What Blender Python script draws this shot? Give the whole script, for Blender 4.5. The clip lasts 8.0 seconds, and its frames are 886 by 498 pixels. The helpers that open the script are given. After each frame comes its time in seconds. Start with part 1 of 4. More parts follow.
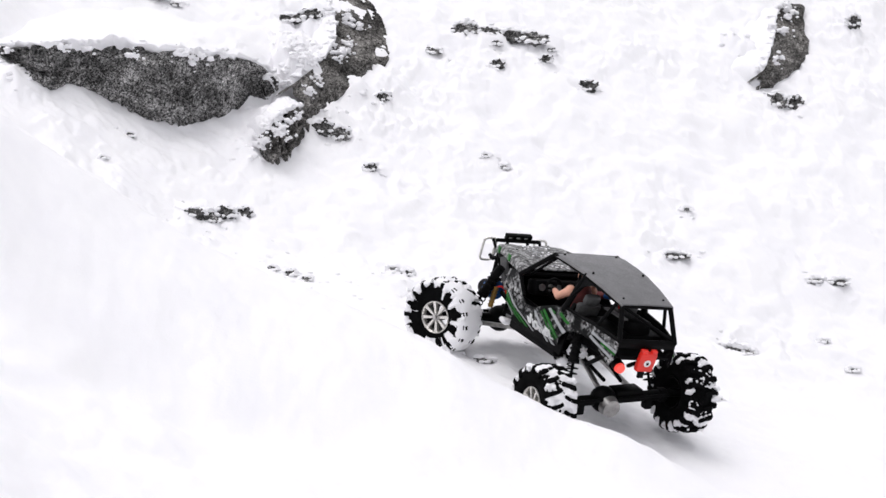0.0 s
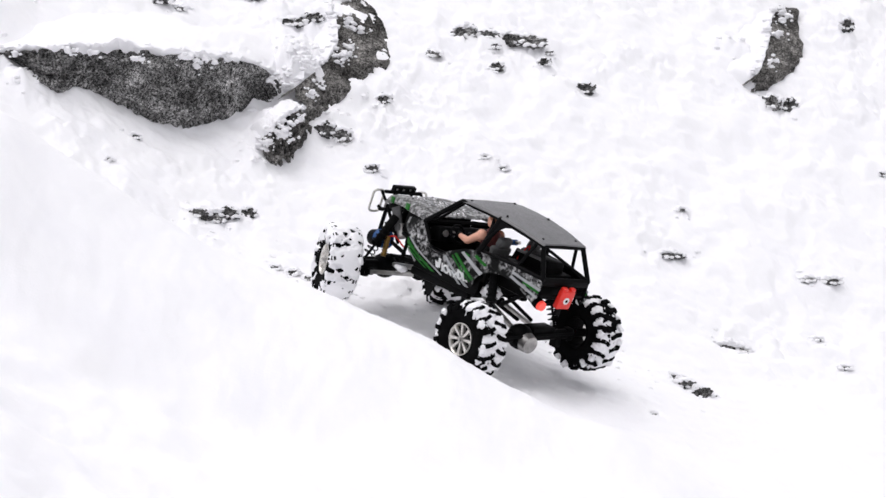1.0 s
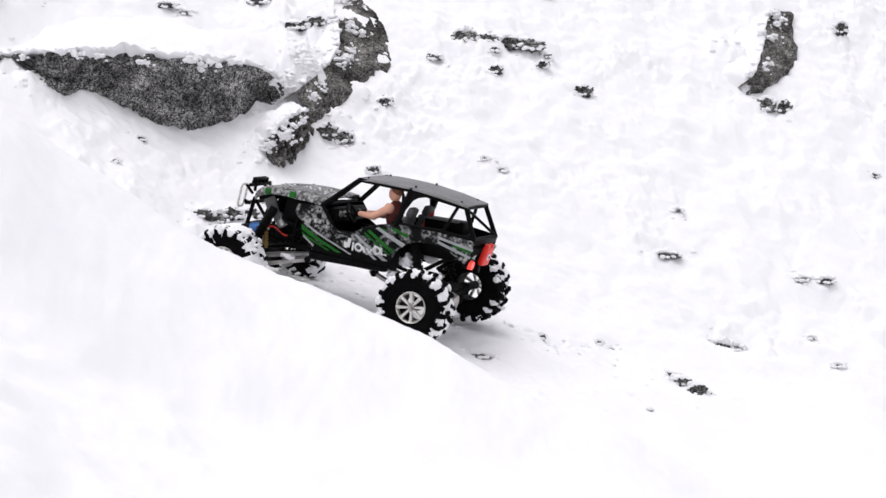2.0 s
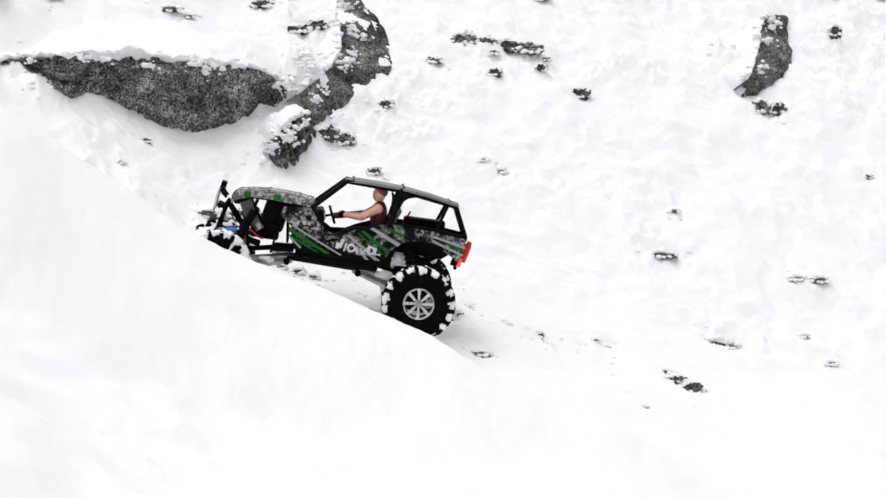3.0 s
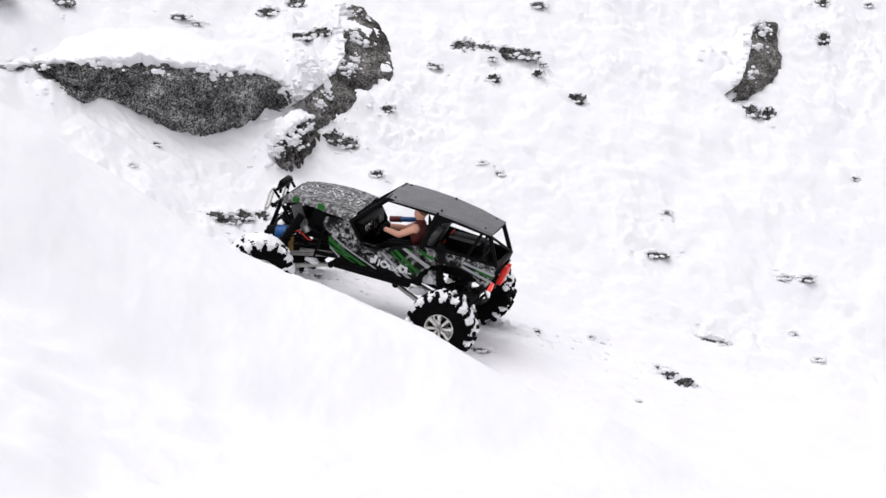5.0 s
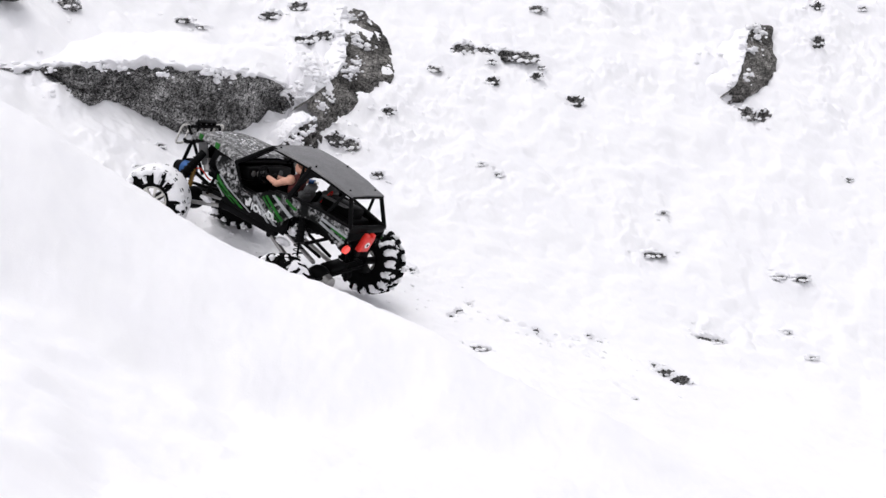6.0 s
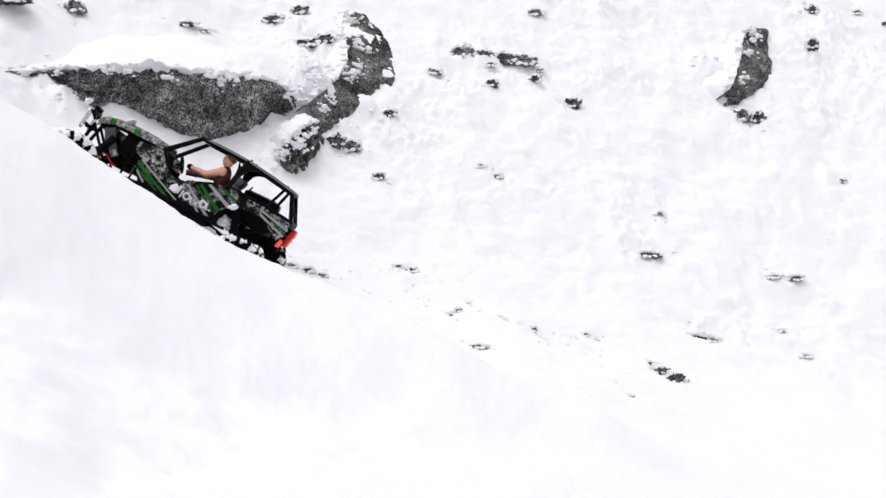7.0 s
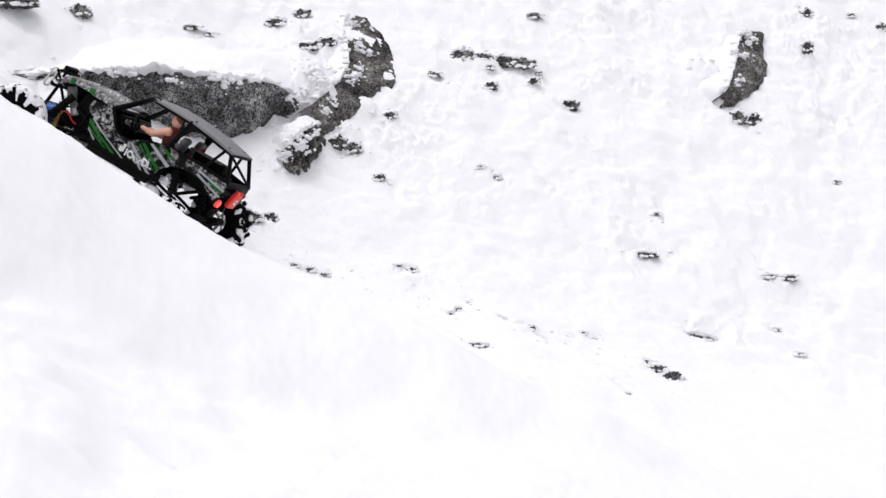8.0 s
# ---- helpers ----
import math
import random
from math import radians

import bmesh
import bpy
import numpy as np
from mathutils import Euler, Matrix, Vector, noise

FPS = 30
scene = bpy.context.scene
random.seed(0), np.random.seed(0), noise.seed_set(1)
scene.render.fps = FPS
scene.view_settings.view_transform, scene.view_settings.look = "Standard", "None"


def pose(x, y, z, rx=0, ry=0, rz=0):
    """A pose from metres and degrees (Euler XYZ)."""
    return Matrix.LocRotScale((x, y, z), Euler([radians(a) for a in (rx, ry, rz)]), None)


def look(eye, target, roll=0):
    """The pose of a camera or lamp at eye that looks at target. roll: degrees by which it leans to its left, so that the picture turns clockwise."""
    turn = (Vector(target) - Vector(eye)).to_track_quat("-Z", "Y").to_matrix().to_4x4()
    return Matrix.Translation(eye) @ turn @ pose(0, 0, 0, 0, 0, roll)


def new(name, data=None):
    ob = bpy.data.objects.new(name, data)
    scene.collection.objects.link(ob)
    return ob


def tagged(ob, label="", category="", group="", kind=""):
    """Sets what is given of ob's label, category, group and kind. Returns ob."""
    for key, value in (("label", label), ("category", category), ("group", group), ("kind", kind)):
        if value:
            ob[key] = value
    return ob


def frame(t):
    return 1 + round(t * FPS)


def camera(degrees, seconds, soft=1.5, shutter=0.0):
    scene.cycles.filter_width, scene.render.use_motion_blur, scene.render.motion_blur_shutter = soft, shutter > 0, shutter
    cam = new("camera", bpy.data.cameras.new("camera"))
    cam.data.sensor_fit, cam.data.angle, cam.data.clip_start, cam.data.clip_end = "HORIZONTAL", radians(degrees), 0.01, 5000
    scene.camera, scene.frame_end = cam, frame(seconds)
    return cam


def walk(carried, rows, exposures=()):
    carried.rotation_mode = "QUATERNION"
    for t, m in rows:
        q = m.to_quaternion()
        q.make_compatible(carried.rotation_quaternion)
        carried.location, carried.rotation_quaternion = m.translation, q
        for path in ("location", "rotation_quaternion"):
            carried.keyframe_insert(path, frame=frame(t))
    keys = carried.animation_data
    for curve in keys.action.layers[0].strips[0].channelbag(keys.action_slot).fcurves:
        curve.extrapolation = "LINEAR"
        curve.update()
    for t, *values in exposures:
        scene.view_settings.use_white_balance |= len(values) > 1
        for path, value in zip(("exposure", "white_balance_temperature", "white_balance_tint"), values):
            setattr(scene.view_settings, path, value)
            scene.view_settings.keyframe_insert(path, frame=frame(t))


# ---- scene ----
from mathutils import geometry

# The camera draws back slowly along its own line of sight.
cam = camera(16, 8.0)
TILT = radians(12.0)


def eye_at(distance):
    return (0, -distance * math.cos(TILT), distance * math.sin(TILT))


walk(cam, [(t, look(eye_at(5.3815 + 0.1057 * t), (0, 0, 0))) for t in (0.0, 2.0, 4.0, 6.0, 8.0)],
     exposures=[(0.0, -0.02, 6425, 12.8), (8.0, -0.06, 6400, 12.8)])

# ---- light: a bright overcast sky ----
world = bpy.data.worlds.new("overcast")
scene.world = world
world.use_nodes = True
wn, wl = world.node_tree.nodes, world.node_tree.links
sky = wn.new("ShaderNodeTexSky")
sky.sky_type, sky.sun_disc = "NISHITA", False
sky.sun_elevation, sky.sun_rotation = radians(80), radians(-67)
sky.air_density, sky.dust_density = 1.0, 4.0
veil = wn.new("ShaderNodeHueSaturation")
veil.inputs["Saturation"].default_value = 0.12
wl.new(sky.outputs[0], veil.inputs["Color"])
wl.new(veil.outputs[0], wn["Background"].inputs[0])
wn["Background"].inputs[1].default_value = 0.164
sun = new("sun", bpy.data.lights.new("sun", "SUN"))
sun.data.energy, sun.data.angle, sun.data.color = 0.5, radians(70), (1.0, 0.985, 0.97)
sun.matrix_world = look((-0.6, 0.25, 3.8), (0, 0, 0))


# ---- materials ----
def material(name, rough=0.6, metal=0.0, colour=(0.5, 0.5, 0.5)):
    m = bpy.data.materials.new(name)
    m.use_nodes = True
    b = m.node_tree.nodes["Principled BSDF"]
    b.inputs["Base Color"].default_value = (*colour, 1)
    b.inputs["Roughness"].default_value = rough
    b.inputs["Metallic"].default_value = metal
    return m, m.node_tree.nodes, m.node_tree.links, b


def tex(n, l, kind, scale, detail=4.0, rough=0.55):
    co = n.new("ShaderNodeTexCoord")
    t = n.new("ShaderNodeTex" + kind)
    t.inputs["Scale"].default_value = scale
    if kind == "Noise":
        t.inputs["Detail"].default_value, t.inputs["Roughness"].default_value = detail, rough
    l.new(co.outputs["Object"], t.inputs["Vector"])
    return t


def ramp(n, l, source, stops):
    r = n.new("ShaderNodeValToRGB")
    while len(r.color_ramp.elements) < len(stops):
        r.color_ramp.elements.new(0.5)
    for e, (p, c) in zip(r.color_ramp.elements, stops):
        e.position = p
        e.color = (*c, 1) if len(c) == 3 else c
    l.new(source, r.inputs[0])
    return r


def mix(n, l, fac, a, b, mode="MIX"):
    x = n.new("ShaderNodeMix")
    x.data_type, x.blend_type = "RGBA", mode
    for sock, v in ((x.inputs[0], fac), (x.inputs[6], a), (x.inputs[7], b)):
        if isinstance(v, (int, float)):
            sock.default_value = v
        elif isinstance(v, tuple):
            sock.default_value = (*v, 1)
        else:
            l.new(v, sock)
    return x.outputs[2]


def bump(n, l, b, height, strength, distance):
    x = n.new("ShaderNodeBump")
    x.inputs["Strength"].default_value, x.inputs["Distance"].default_value = strength, distance
    l.new(height, x.inputs["Height"])
    l.new(x.outputs[0], b.inputs["Normal"])


def grey(v):
    return (v, v, v)


def snow_material():
    m, n, l, b = material("snow", 0.75)
    fine, broad = tex(n, l, "Noise", 260, 5), tex(n, l, "Noise", 9, 4)
    tone = ramp(n, l, broad.outputs[0], [(0.3, (0.90, 0.895, 0.92)), (0.7, (0.935, 0.93, 0.94))])
    l.new(tone.outputs[0], b.inputs["Base Color"])
    b.inputs["Specular IOR Level"].default_value = 0.25
    bump(n, l, b, fine.outputs[0], 0.35, 0.002)
    return m


def rock_material(name, dark, light, scale=1.0, tint=(1.0, 0.985, 0.965)):
    """Coarse granite: black and pale grains, damp patches, drawn-out streaks."""
    m, n, l, b = material(name, 0.95)
    b.inputs["Specular IOR Level"].default_value = 0.08
    grain = tex(n, l, "Voronoi", 430 * scale)
    grain2 = tex(n, l, "Voronoi", 210 * scale)
    fine = tex(n, l, "Noise", 520 * scale, 2, 0.6)
    mid = tex(n, l, "Noise", 62 * scale, 6, 0.7)
    patch = tex(n, l, "Noise", 13, 5, 0.6)
    c1 = ramp(n, l, grain.outputs["Color"], [(0.18, grey(dark * .15)), (0.42, grey(dark)), (0.70, grey((dark + light) * .42)), (0.95, grey(light))])
    c2 = ramp(n, l, grain2.outputs["Color"], [(0.25, grey(dark * .3)), (0.6, grey(dark * 1.4)), (0.9, grey(light * .8))])
    c3 = mix(n, l, ramp(n, l, fine.outputs[0], [(0.35, grey(0.1)), (0.65, grey(0.75))]).outputs[0], c1.outputs[0], c2.outputs[0])
    worn_ = ramp(n, l, mid.outputs[0], [(0.30, grey(0.40)), (0.48, grey(0.90)), (0.66, grey(1.35))])
    damp = ramp(n, l, patch.outputs[0], [(0.36, grey(0.35)), (0.50, grey(0.95)), (0.64, grey(1.5))])
    c4 = mix(n, l, 1.0, c3, worn_.outputs[0], "MULTIPLY")
    c5 = mix(n, l, 1.0, c4, damp.outputs[0], "MULTIPLY")
    l.new(mix(n, l, 1.0, c5, tint, "MULTIPLY"), b.inputs["Base Color"])
    bump(n, l, b, mix(n, l, 0.6, grain2.outputs["Color"], mid.outputs[0]), 0.6, 0.004)
    return m


def worn(name, colour, rough, metal=0.0, scale=60, vary=0.35, shine=0.5):
    m, n, l, b = material(name, rough, metal, colour)
    b.inputs["Specular IOR Level"].default_value = shine
    a, s = tex(n, l, "Noise", scale, 5), tex(n, l, "Noise", scale * 8, 3)
    low = tuple(c * (1 - vary) for c in colour)
    high = tuple(min(1, c * (1 + vary)) for c in colour)
    l.new(ramp(n, l, a.outputs[0], [(0.3, low), (0.7, high)]).outputs[0], b.inputs["Base Color"])
    l.new(ramp(n, l, s.outputs[0], [(0.3, grey(max(0, rough - 0.12))), (0.75, grey(min(1, rough + 0.15)))]).outputs[0], b.inputs["Roughness"])
    bump(n, l, b, s.outputs[0], 0.15, 0.0006)
    return m


def camo_material(name, share, gain=1.0, calm=0.0):
    """Printed wrap: small square flecks of grey over black, in larger drifts."""
    m, n, l, b = material(name, 0.45)
    b.inputs["Specular IOR Level"].default_value = 0.07
    cells = tex(n, l, "Voronoi", 230)
    cells.distance = "CHEBYCHEV"
    cells2 = tex(n, l, "Voronoi", 95)
    cells2.distance = "CHEBYCHEV"
    drift = tex(n, l, "Noise", 26, 3)
    fleck = ramp(n, l, cells.outputs["Color"], [(0.3, grey(0.006)), (0.52, grey(0.05)), (0.8, grey(0.40 * gain))])
    big = ramp(n, l, cells2.outputs["Color"], [(0.4, grey(0.006)), (0.6, grey(0.07)), (0.9, grey(0.36 * gain))])
    c = mix(n, l, calm, mix(n, l, 0.45, fleck.outputs[0], big.outputs[0]), grey(0.19))
    keep = ramp(n, l, drift.outputs[0], [(share, grey(0)), (share + 0.10, grey(1))])
    l.new(mix(n, l, keep.outputs[0], (0.005, 0.0055, 0.0055), c), b.inputs["Base Color"])
    return m


SNOW = snow_material()
ROCK = rock_material("granite", 0.080, 0.74)
ROCK_LIGHT = rock_material("lichen_granite", 0.10, 0.46, tint=(1.0, 0.96, 0.91))
TURF = rock_material("dark_stone_and_dent_shade", 0.05, 0.34, 1.5)
BLACK = worn("black_plastic", (0.0035, 0.0035, 0.0038), 0.5, shine=0.05)
RUBBER = worn("rubber", (0.0035, 0.0035, 0.0038), 0.85, shine=0.04)
ROOF = worn("roof_panel_grey", (0.14, 0.139, 0.143), 0.45, 0, 40, 0.15, 0.4)
CAMO = camo_material("camouflage_wrap", 0.47, 1.7)
CAMO_TOP = camo_material("camouflage_hood_wrap", 0.26, 1.9, 0.38)
GREEN = worn("green_vinyl", (0.008, 0.115, 0.010), 0.45, 0, 60, 0.3, 0.2)
WHITE = worn("white_vinyl", (0.75, 0.76, 0.76), 0.45, 0, 60, 0.05)
SILVER_LINE = worn("silver_vinyl", (0.34, 0.35, 0.36), 0.4, 0, 60, 0.15)
CHROME = worn("chromed_plastic", (0.70, 0.68, 0.64), 0.30, 0.75, 90, 0.1)
ALLOY = worn("dull_aluminium", (0.38, 0.37, 0.36), 0.42, 0.8)
SEAT = worn("seat_grey", (0.10, 0.10, 0.10), 0.7)
RED = worn("red_plastic", (0.72, 0.022, 0.012), 0.4, 0, 60, 0.1)
BLUE = worn("blue_anodised", (0.012, 0.10, 0.32), 0.4, 0.2)
MAROON = worn("maroon_foam", (0.14, 0.02, 0.02), 0.7)
GOLD = worn("brass", (0.32, 0.19, 0.05), 0.4, 0.6)
SKIN = worn("doll_vinyl", (0.72, 0.37, 0.26), 0.55, 0, 60, 0.08)
HAIR = worn("doll_hair", (0.17, 0.07, 0.035), 0.8)
VEST = worn("doll_vest", (0.10, 0.012, 0.010), 0.7)
LAMP, _n, _l, _b = material("tail_lamp_red", 0.3, 0, (0.8, 0.05, 0.04))
_b.inputs["Emission Color"].default_value = (1.0, 0.10, 0.07, 1)
_b.inputs["Emission Strength"].default_value = 0.6
CLEAR = worn("lamp_lens", (0.75, 0.76, 0.78), 0.15, 0.2)


# ---- mesh helpers ----
def part(name, bm, mat, parent=None, label="", smooth=True):
    me = bpy.data.meshes.new(name)
    bm.normal_update()
    bm.to_mesh(me)
    bm.free()
    for m in (mat if isinstance(mat, (list, tuple)) else (mat,)):
        me.materials.append(m)
    if smooth:
        me.shade_smooth()
        me.set_sharp_from_angle(angle=radians(38))
    ob = new(name, me)
    ob.parent = parent
    return tagged(ob, label)


def add_box(bm, size, m, bevel=0.0):
    r = bmesh.ops.create_cube(bm, size=1.0, matrix=m @ Matrix.Diagonal((*size, 1)))
    if bevel:
        edges = list({e for v in r["verts"] for e in v.link_edges})
        bmesh.ops.bevel(bm, geom=edges, offset=bevel, segments=2, affect="EDGES", profile=0.5)


def add_rod(bm, a, b, r, r2=None, seg=10):
    a, b = Vector(a), Vector(b)
    d = b - a
    m = Matrix.Translation((a + b) / 2) @ d.to_track_quat("Z", "Y").to_matrix().to_4x4()
    bmesh.ops.create_cone(bm, cap_ends=True, segments=seg, radius1=r, radius2=r if r2 is None else r2, depth=d.length, matrix=m)


def add_ball(bm, c, size, seg=14):
    m = Matrix.Translation(c) @ Matrix.Diagonal((*size, 1))
    return bmesh.ops.create_uvsphere(bm, u_segments=seg, v_segments=max(6, seg * 2 // 3), radius=1.0, matrix=m)["verts"]


def add_ring(bm, m, radius, r, seg=20, tube=8, arc=2 * math.pi):
    rows = []
    closed = arc > 6.28
    for i in range(seg if closed else seg + 1):
        a = arc * i / seg
        row = []
        for j in range(tube):
            b = 2 * math.pi * j / tube
            q = radius + r * math.cos(b)
            row.append(bm.verts.new(m @ Vector((q * math.cos(a), q * math.sin(a), r * math.sin(b)))))
        rows.append(row)
    for i in range(len(rows) - (0 if closed else 1)):
        p, q = rows[i], rows[(i + 1) % len(rows)]
        for j in range(tube):
            bm.faces.new((p[j], p[(j + 1) % tube], q[(j + 1) % tube], q[j]))


def grid_faces(bm, rows, wrap=False):
    for p, q in zip(rows, rows[1:]):
        n = len(p)
        for j in range(n if wrap else n - 1):
            bm.faces.new((p[j], p[(j + 1) % n], q[(j + 1) % n], q[j]))


def fbm(v, octaves=4):
    return noise.fractal(v, 1.0, 2.1, octaves)


# ---- the snow-covered hillside ----
FLOOR = ([-60, -6, -2.5, -1.3, -.85, -.75, -.65, -.55, -.45, -.35, -.2, 0, .2, .4, .8, 1.5, 4, 60],
         [3.5, 2.2, 1.1, .52, .165, .10, .055, .0, -.05, -.08, -.105, -.145, -.19, -.25, -.36, -.52, -.8, -2.0])
CREST_Y = ([-1.2, -.6, -.3, 0, .2, .5, 3], [-.25, -.28, -.32, -.42, -.5, -.56, -.6])
CREST_Z = ([-60, -6, -2.5, -1.3, -.83, -.75, -.69, -.63, -.55, -.47, -.37, -.29, -.2, -.1, 0, .1, .2, .3, .5, .8, 60],
           [3.9, 2.6, 1.4, .68, .352, .305, .265, .215, .170, .117, .068, .033, .001, -.035, -.07, -.124, -.163, -.195, -.30, -.45, -9])


def curve(x, table, soft):
    return sum(np.interp(x + soft * k, *table) for k in (-1, -.75, -.5, -.25, 0, .25, .5, .75, 1)) / 9


def land(x, y):
    """Height of the snow: a trough that climbs to the left, a hillside behind it and a bank before it."""
    x, y = np.asarray(x, float), np.asarray(y, float)
    floor = curve(x, FLOOR, .05) + .05 * np.clip(y, -4, 4)
    r = (y - .25) / .10
    rise = .10 * np.log1p(np.exp(np.clip(r, -30, 30))) + np.where(r > 30, y - .25 - 3.0, 0)
    back = .46 * np.where(rise > 6, 6 + (rise - 6) * .35, rise)
    d = np.clip(y - curve(x, CREST_Y, .05), -3.5, 50)
    far = 1 - np.exp(-(np.maximum(0, -d - .03) / .28) ** 2)
    near = curve(x, CREST_Z, .025) * (1 - far) + curve(x, CREST_Z, .28) * far - .71 * (np.sqrt(d * d + .0025) - .05) - .29 * d
    near = near - .70 * np.clip(-d - .12, 0, 1.4) ** 2 / (1 + np.exp(np.clip((x + .05) / .14, -30, 30)))
    a = floor + back
    k = .012
    return np.maximum(a, near) + k * np.log1p(np.exp(-np.abs(a - near) / k))


# places where the snow is pocked: x, y, radius, depth
PITS = [(.199, .049, .022, .012), (.123, .08, .016, .012), (.16, .064, .018, .012), (.258, .104, .022, .010), (.305, .141, .02, .008),
        (.015, .061, .018, .012), (.05, .131, .02, .008), (.067, -.112, .03, .008), (-.063, .239, .025, .008), (.448, .032, .05, .014),
        (.356, -.189, .016, .010), (.34, -.14, .02, .008), (.533, .28, .04, .012)]


# snow blown into the gaps between the boulders: x, y, radius, height
DRIFTS = [(-0.283, 0.675, 0.026, 0.058), (-0.258, 0.705, 0.026, 0.04), (-0.29, 0.725, 0.045, 0.063), (-0.3, 0.8, 0.06, 0.044), (-0.245, 0.8, 0.035, 0.026), (-0.345, 0.545, 0.026, 0.031), (-0.372, 0.492, 0.018, 0.026), (-0.35, 0.472, 0.018, 0.014), (-0.325, 0.585, 0.035, 0.04), (-0.785, 0.41, 0.036, 0.023), (-0.215, 0.66, 0.025, 0.014), (-0.15, 0.72, 0.03, 0.012), (0.6, 1.16, 0.05, 0.026)]


# where the snow lies in thick clumps: x, y, half widths, weight
CLUMPS_HIGH = [(-.285, .715, .035, .05, 1.3), (-.35, .53, .025, .035, 1), (-.26, .87, .03, .07, 1.2), (-.32, .94, .08, .08, 1.1), (-.13, .66, .1, .07, 1.1), (-.05, .8, .09, .1, .9), (.13, .98, .12, .08, 1.1),
               (.7, 1.02, .08, .03, .9), (.64, 1.2, .035, .1, .7), (.92, 1.42, .14, .12, .9), (.42, .5, .06, .03, .6), (.73, .53, .07, .03, .6), (.1, .61, .06, .03, .7), (.3, 1.25, .2, .1, .6), (.88, 1.1, .10, .06, .7), (.95, 1.3, .12, .10, .8), (.75, .75, .10, .03, .5), (.5, 1.05, .10, .05, .6), (.02, .52, .10, .04, .6), (.3, .8, .06, .02, .6)]
CLUMPS_LOW = [(-.4, .3, .08, .035, .9), (-.8, .44, .07, .03, .9), (-.55, .4, .15, .05, .6), (.45, .05, .07, .025, .9), (.2, .07, .1, .035, .9), (-.05, .2, .1, .06, .7), (-.45, .2, .07, .05, .7),
              (.53, .28, .05, .03, .7), (-.15, -.23, .12, .045, .7), (-.35, -.17, .15, .05, .7), (-.55, -.11, .12, .05, .7), (.08, -.3, .12, .05, .6), (-.25, -.02, .2, .06, .5), (.25, -.15, .1, .06, .5)]
CLUMPS = CLUMPS_HIGH + CLUMPS_LOW


def scramble(i, j, seed):
    """An even random number for each cell of a grid."""
    h = (i.astype(np.int64) * 374761393 + j.astype(np.int64) * 668265263 + seed * 974711) & 0xffffffff
    h = h.astype(np.uint64)
    h = ((h ^ (h >> np.uint64(13))) * np.uint64(1274126177)) & np.uint64(0xffffffff)
    h = ((h ^ (h >> np.uint64(16))) * np.uint64(2246822519)) & np.uint64(0xffffffff)
    return ((h ^ (h >> np.uint64(15))) & np.uint64(0xffffff)).astype(float) / 16777216.0


def waves(x, y, seed=0):
    """Smooth noise over the plan, about -1 to 1, one wave to the unit."""
    i, j = np.floor(x), np.floor(y)
    u, v = x - i, y - j
    a, b = u * u * u * (u * (6 * u - 15) + 10), v * v * v * (v * (6 * v - 15) + 10)

    def corner(di, dj):
        t = 2 * math.pi * scramble(i + di, j + dj, seed)
        return np.cos(t) * (u - di) + np.sin(t) * (v - dj)
    low = corner(0, 0) * (1 - a) + corner(1, 0) * a
    high = corner(0, 1) * (1 - a) + corner(1, 1) * a
    return 1.6 * (low * (1 - b) + high * b)


def folds(x, y, octaves, seed=0):
    return sum(waves(x * 2.1 ** k, y * 2.1 ** k, seed + k) / 2.0 ** k for k in range(octaves))


def domes(x, y, seed):
    """Rounded heads, one to each cell of a jittered grid."""
    i, j = np.floor(x), np.floor(y)
    best = np.full(np.shape(x), 9.0)
    for di in (-1, 0, 1):
        for dj in (-1, 0, 1):
            cx, cy = i + di + scramble(i + di, j + dj, seed), j + dj + scramble(i + di, j + dj, seed + 50)
            size = .55 + .75 * scramble(i + di, j + dj, seed + 90)
            best = np.minimum(best, ((x - cx) ** 2 + (y - cy) ** 2) / size ** 2)
    return np.maximum(0, 1 - best * 1.3) ** 1.5


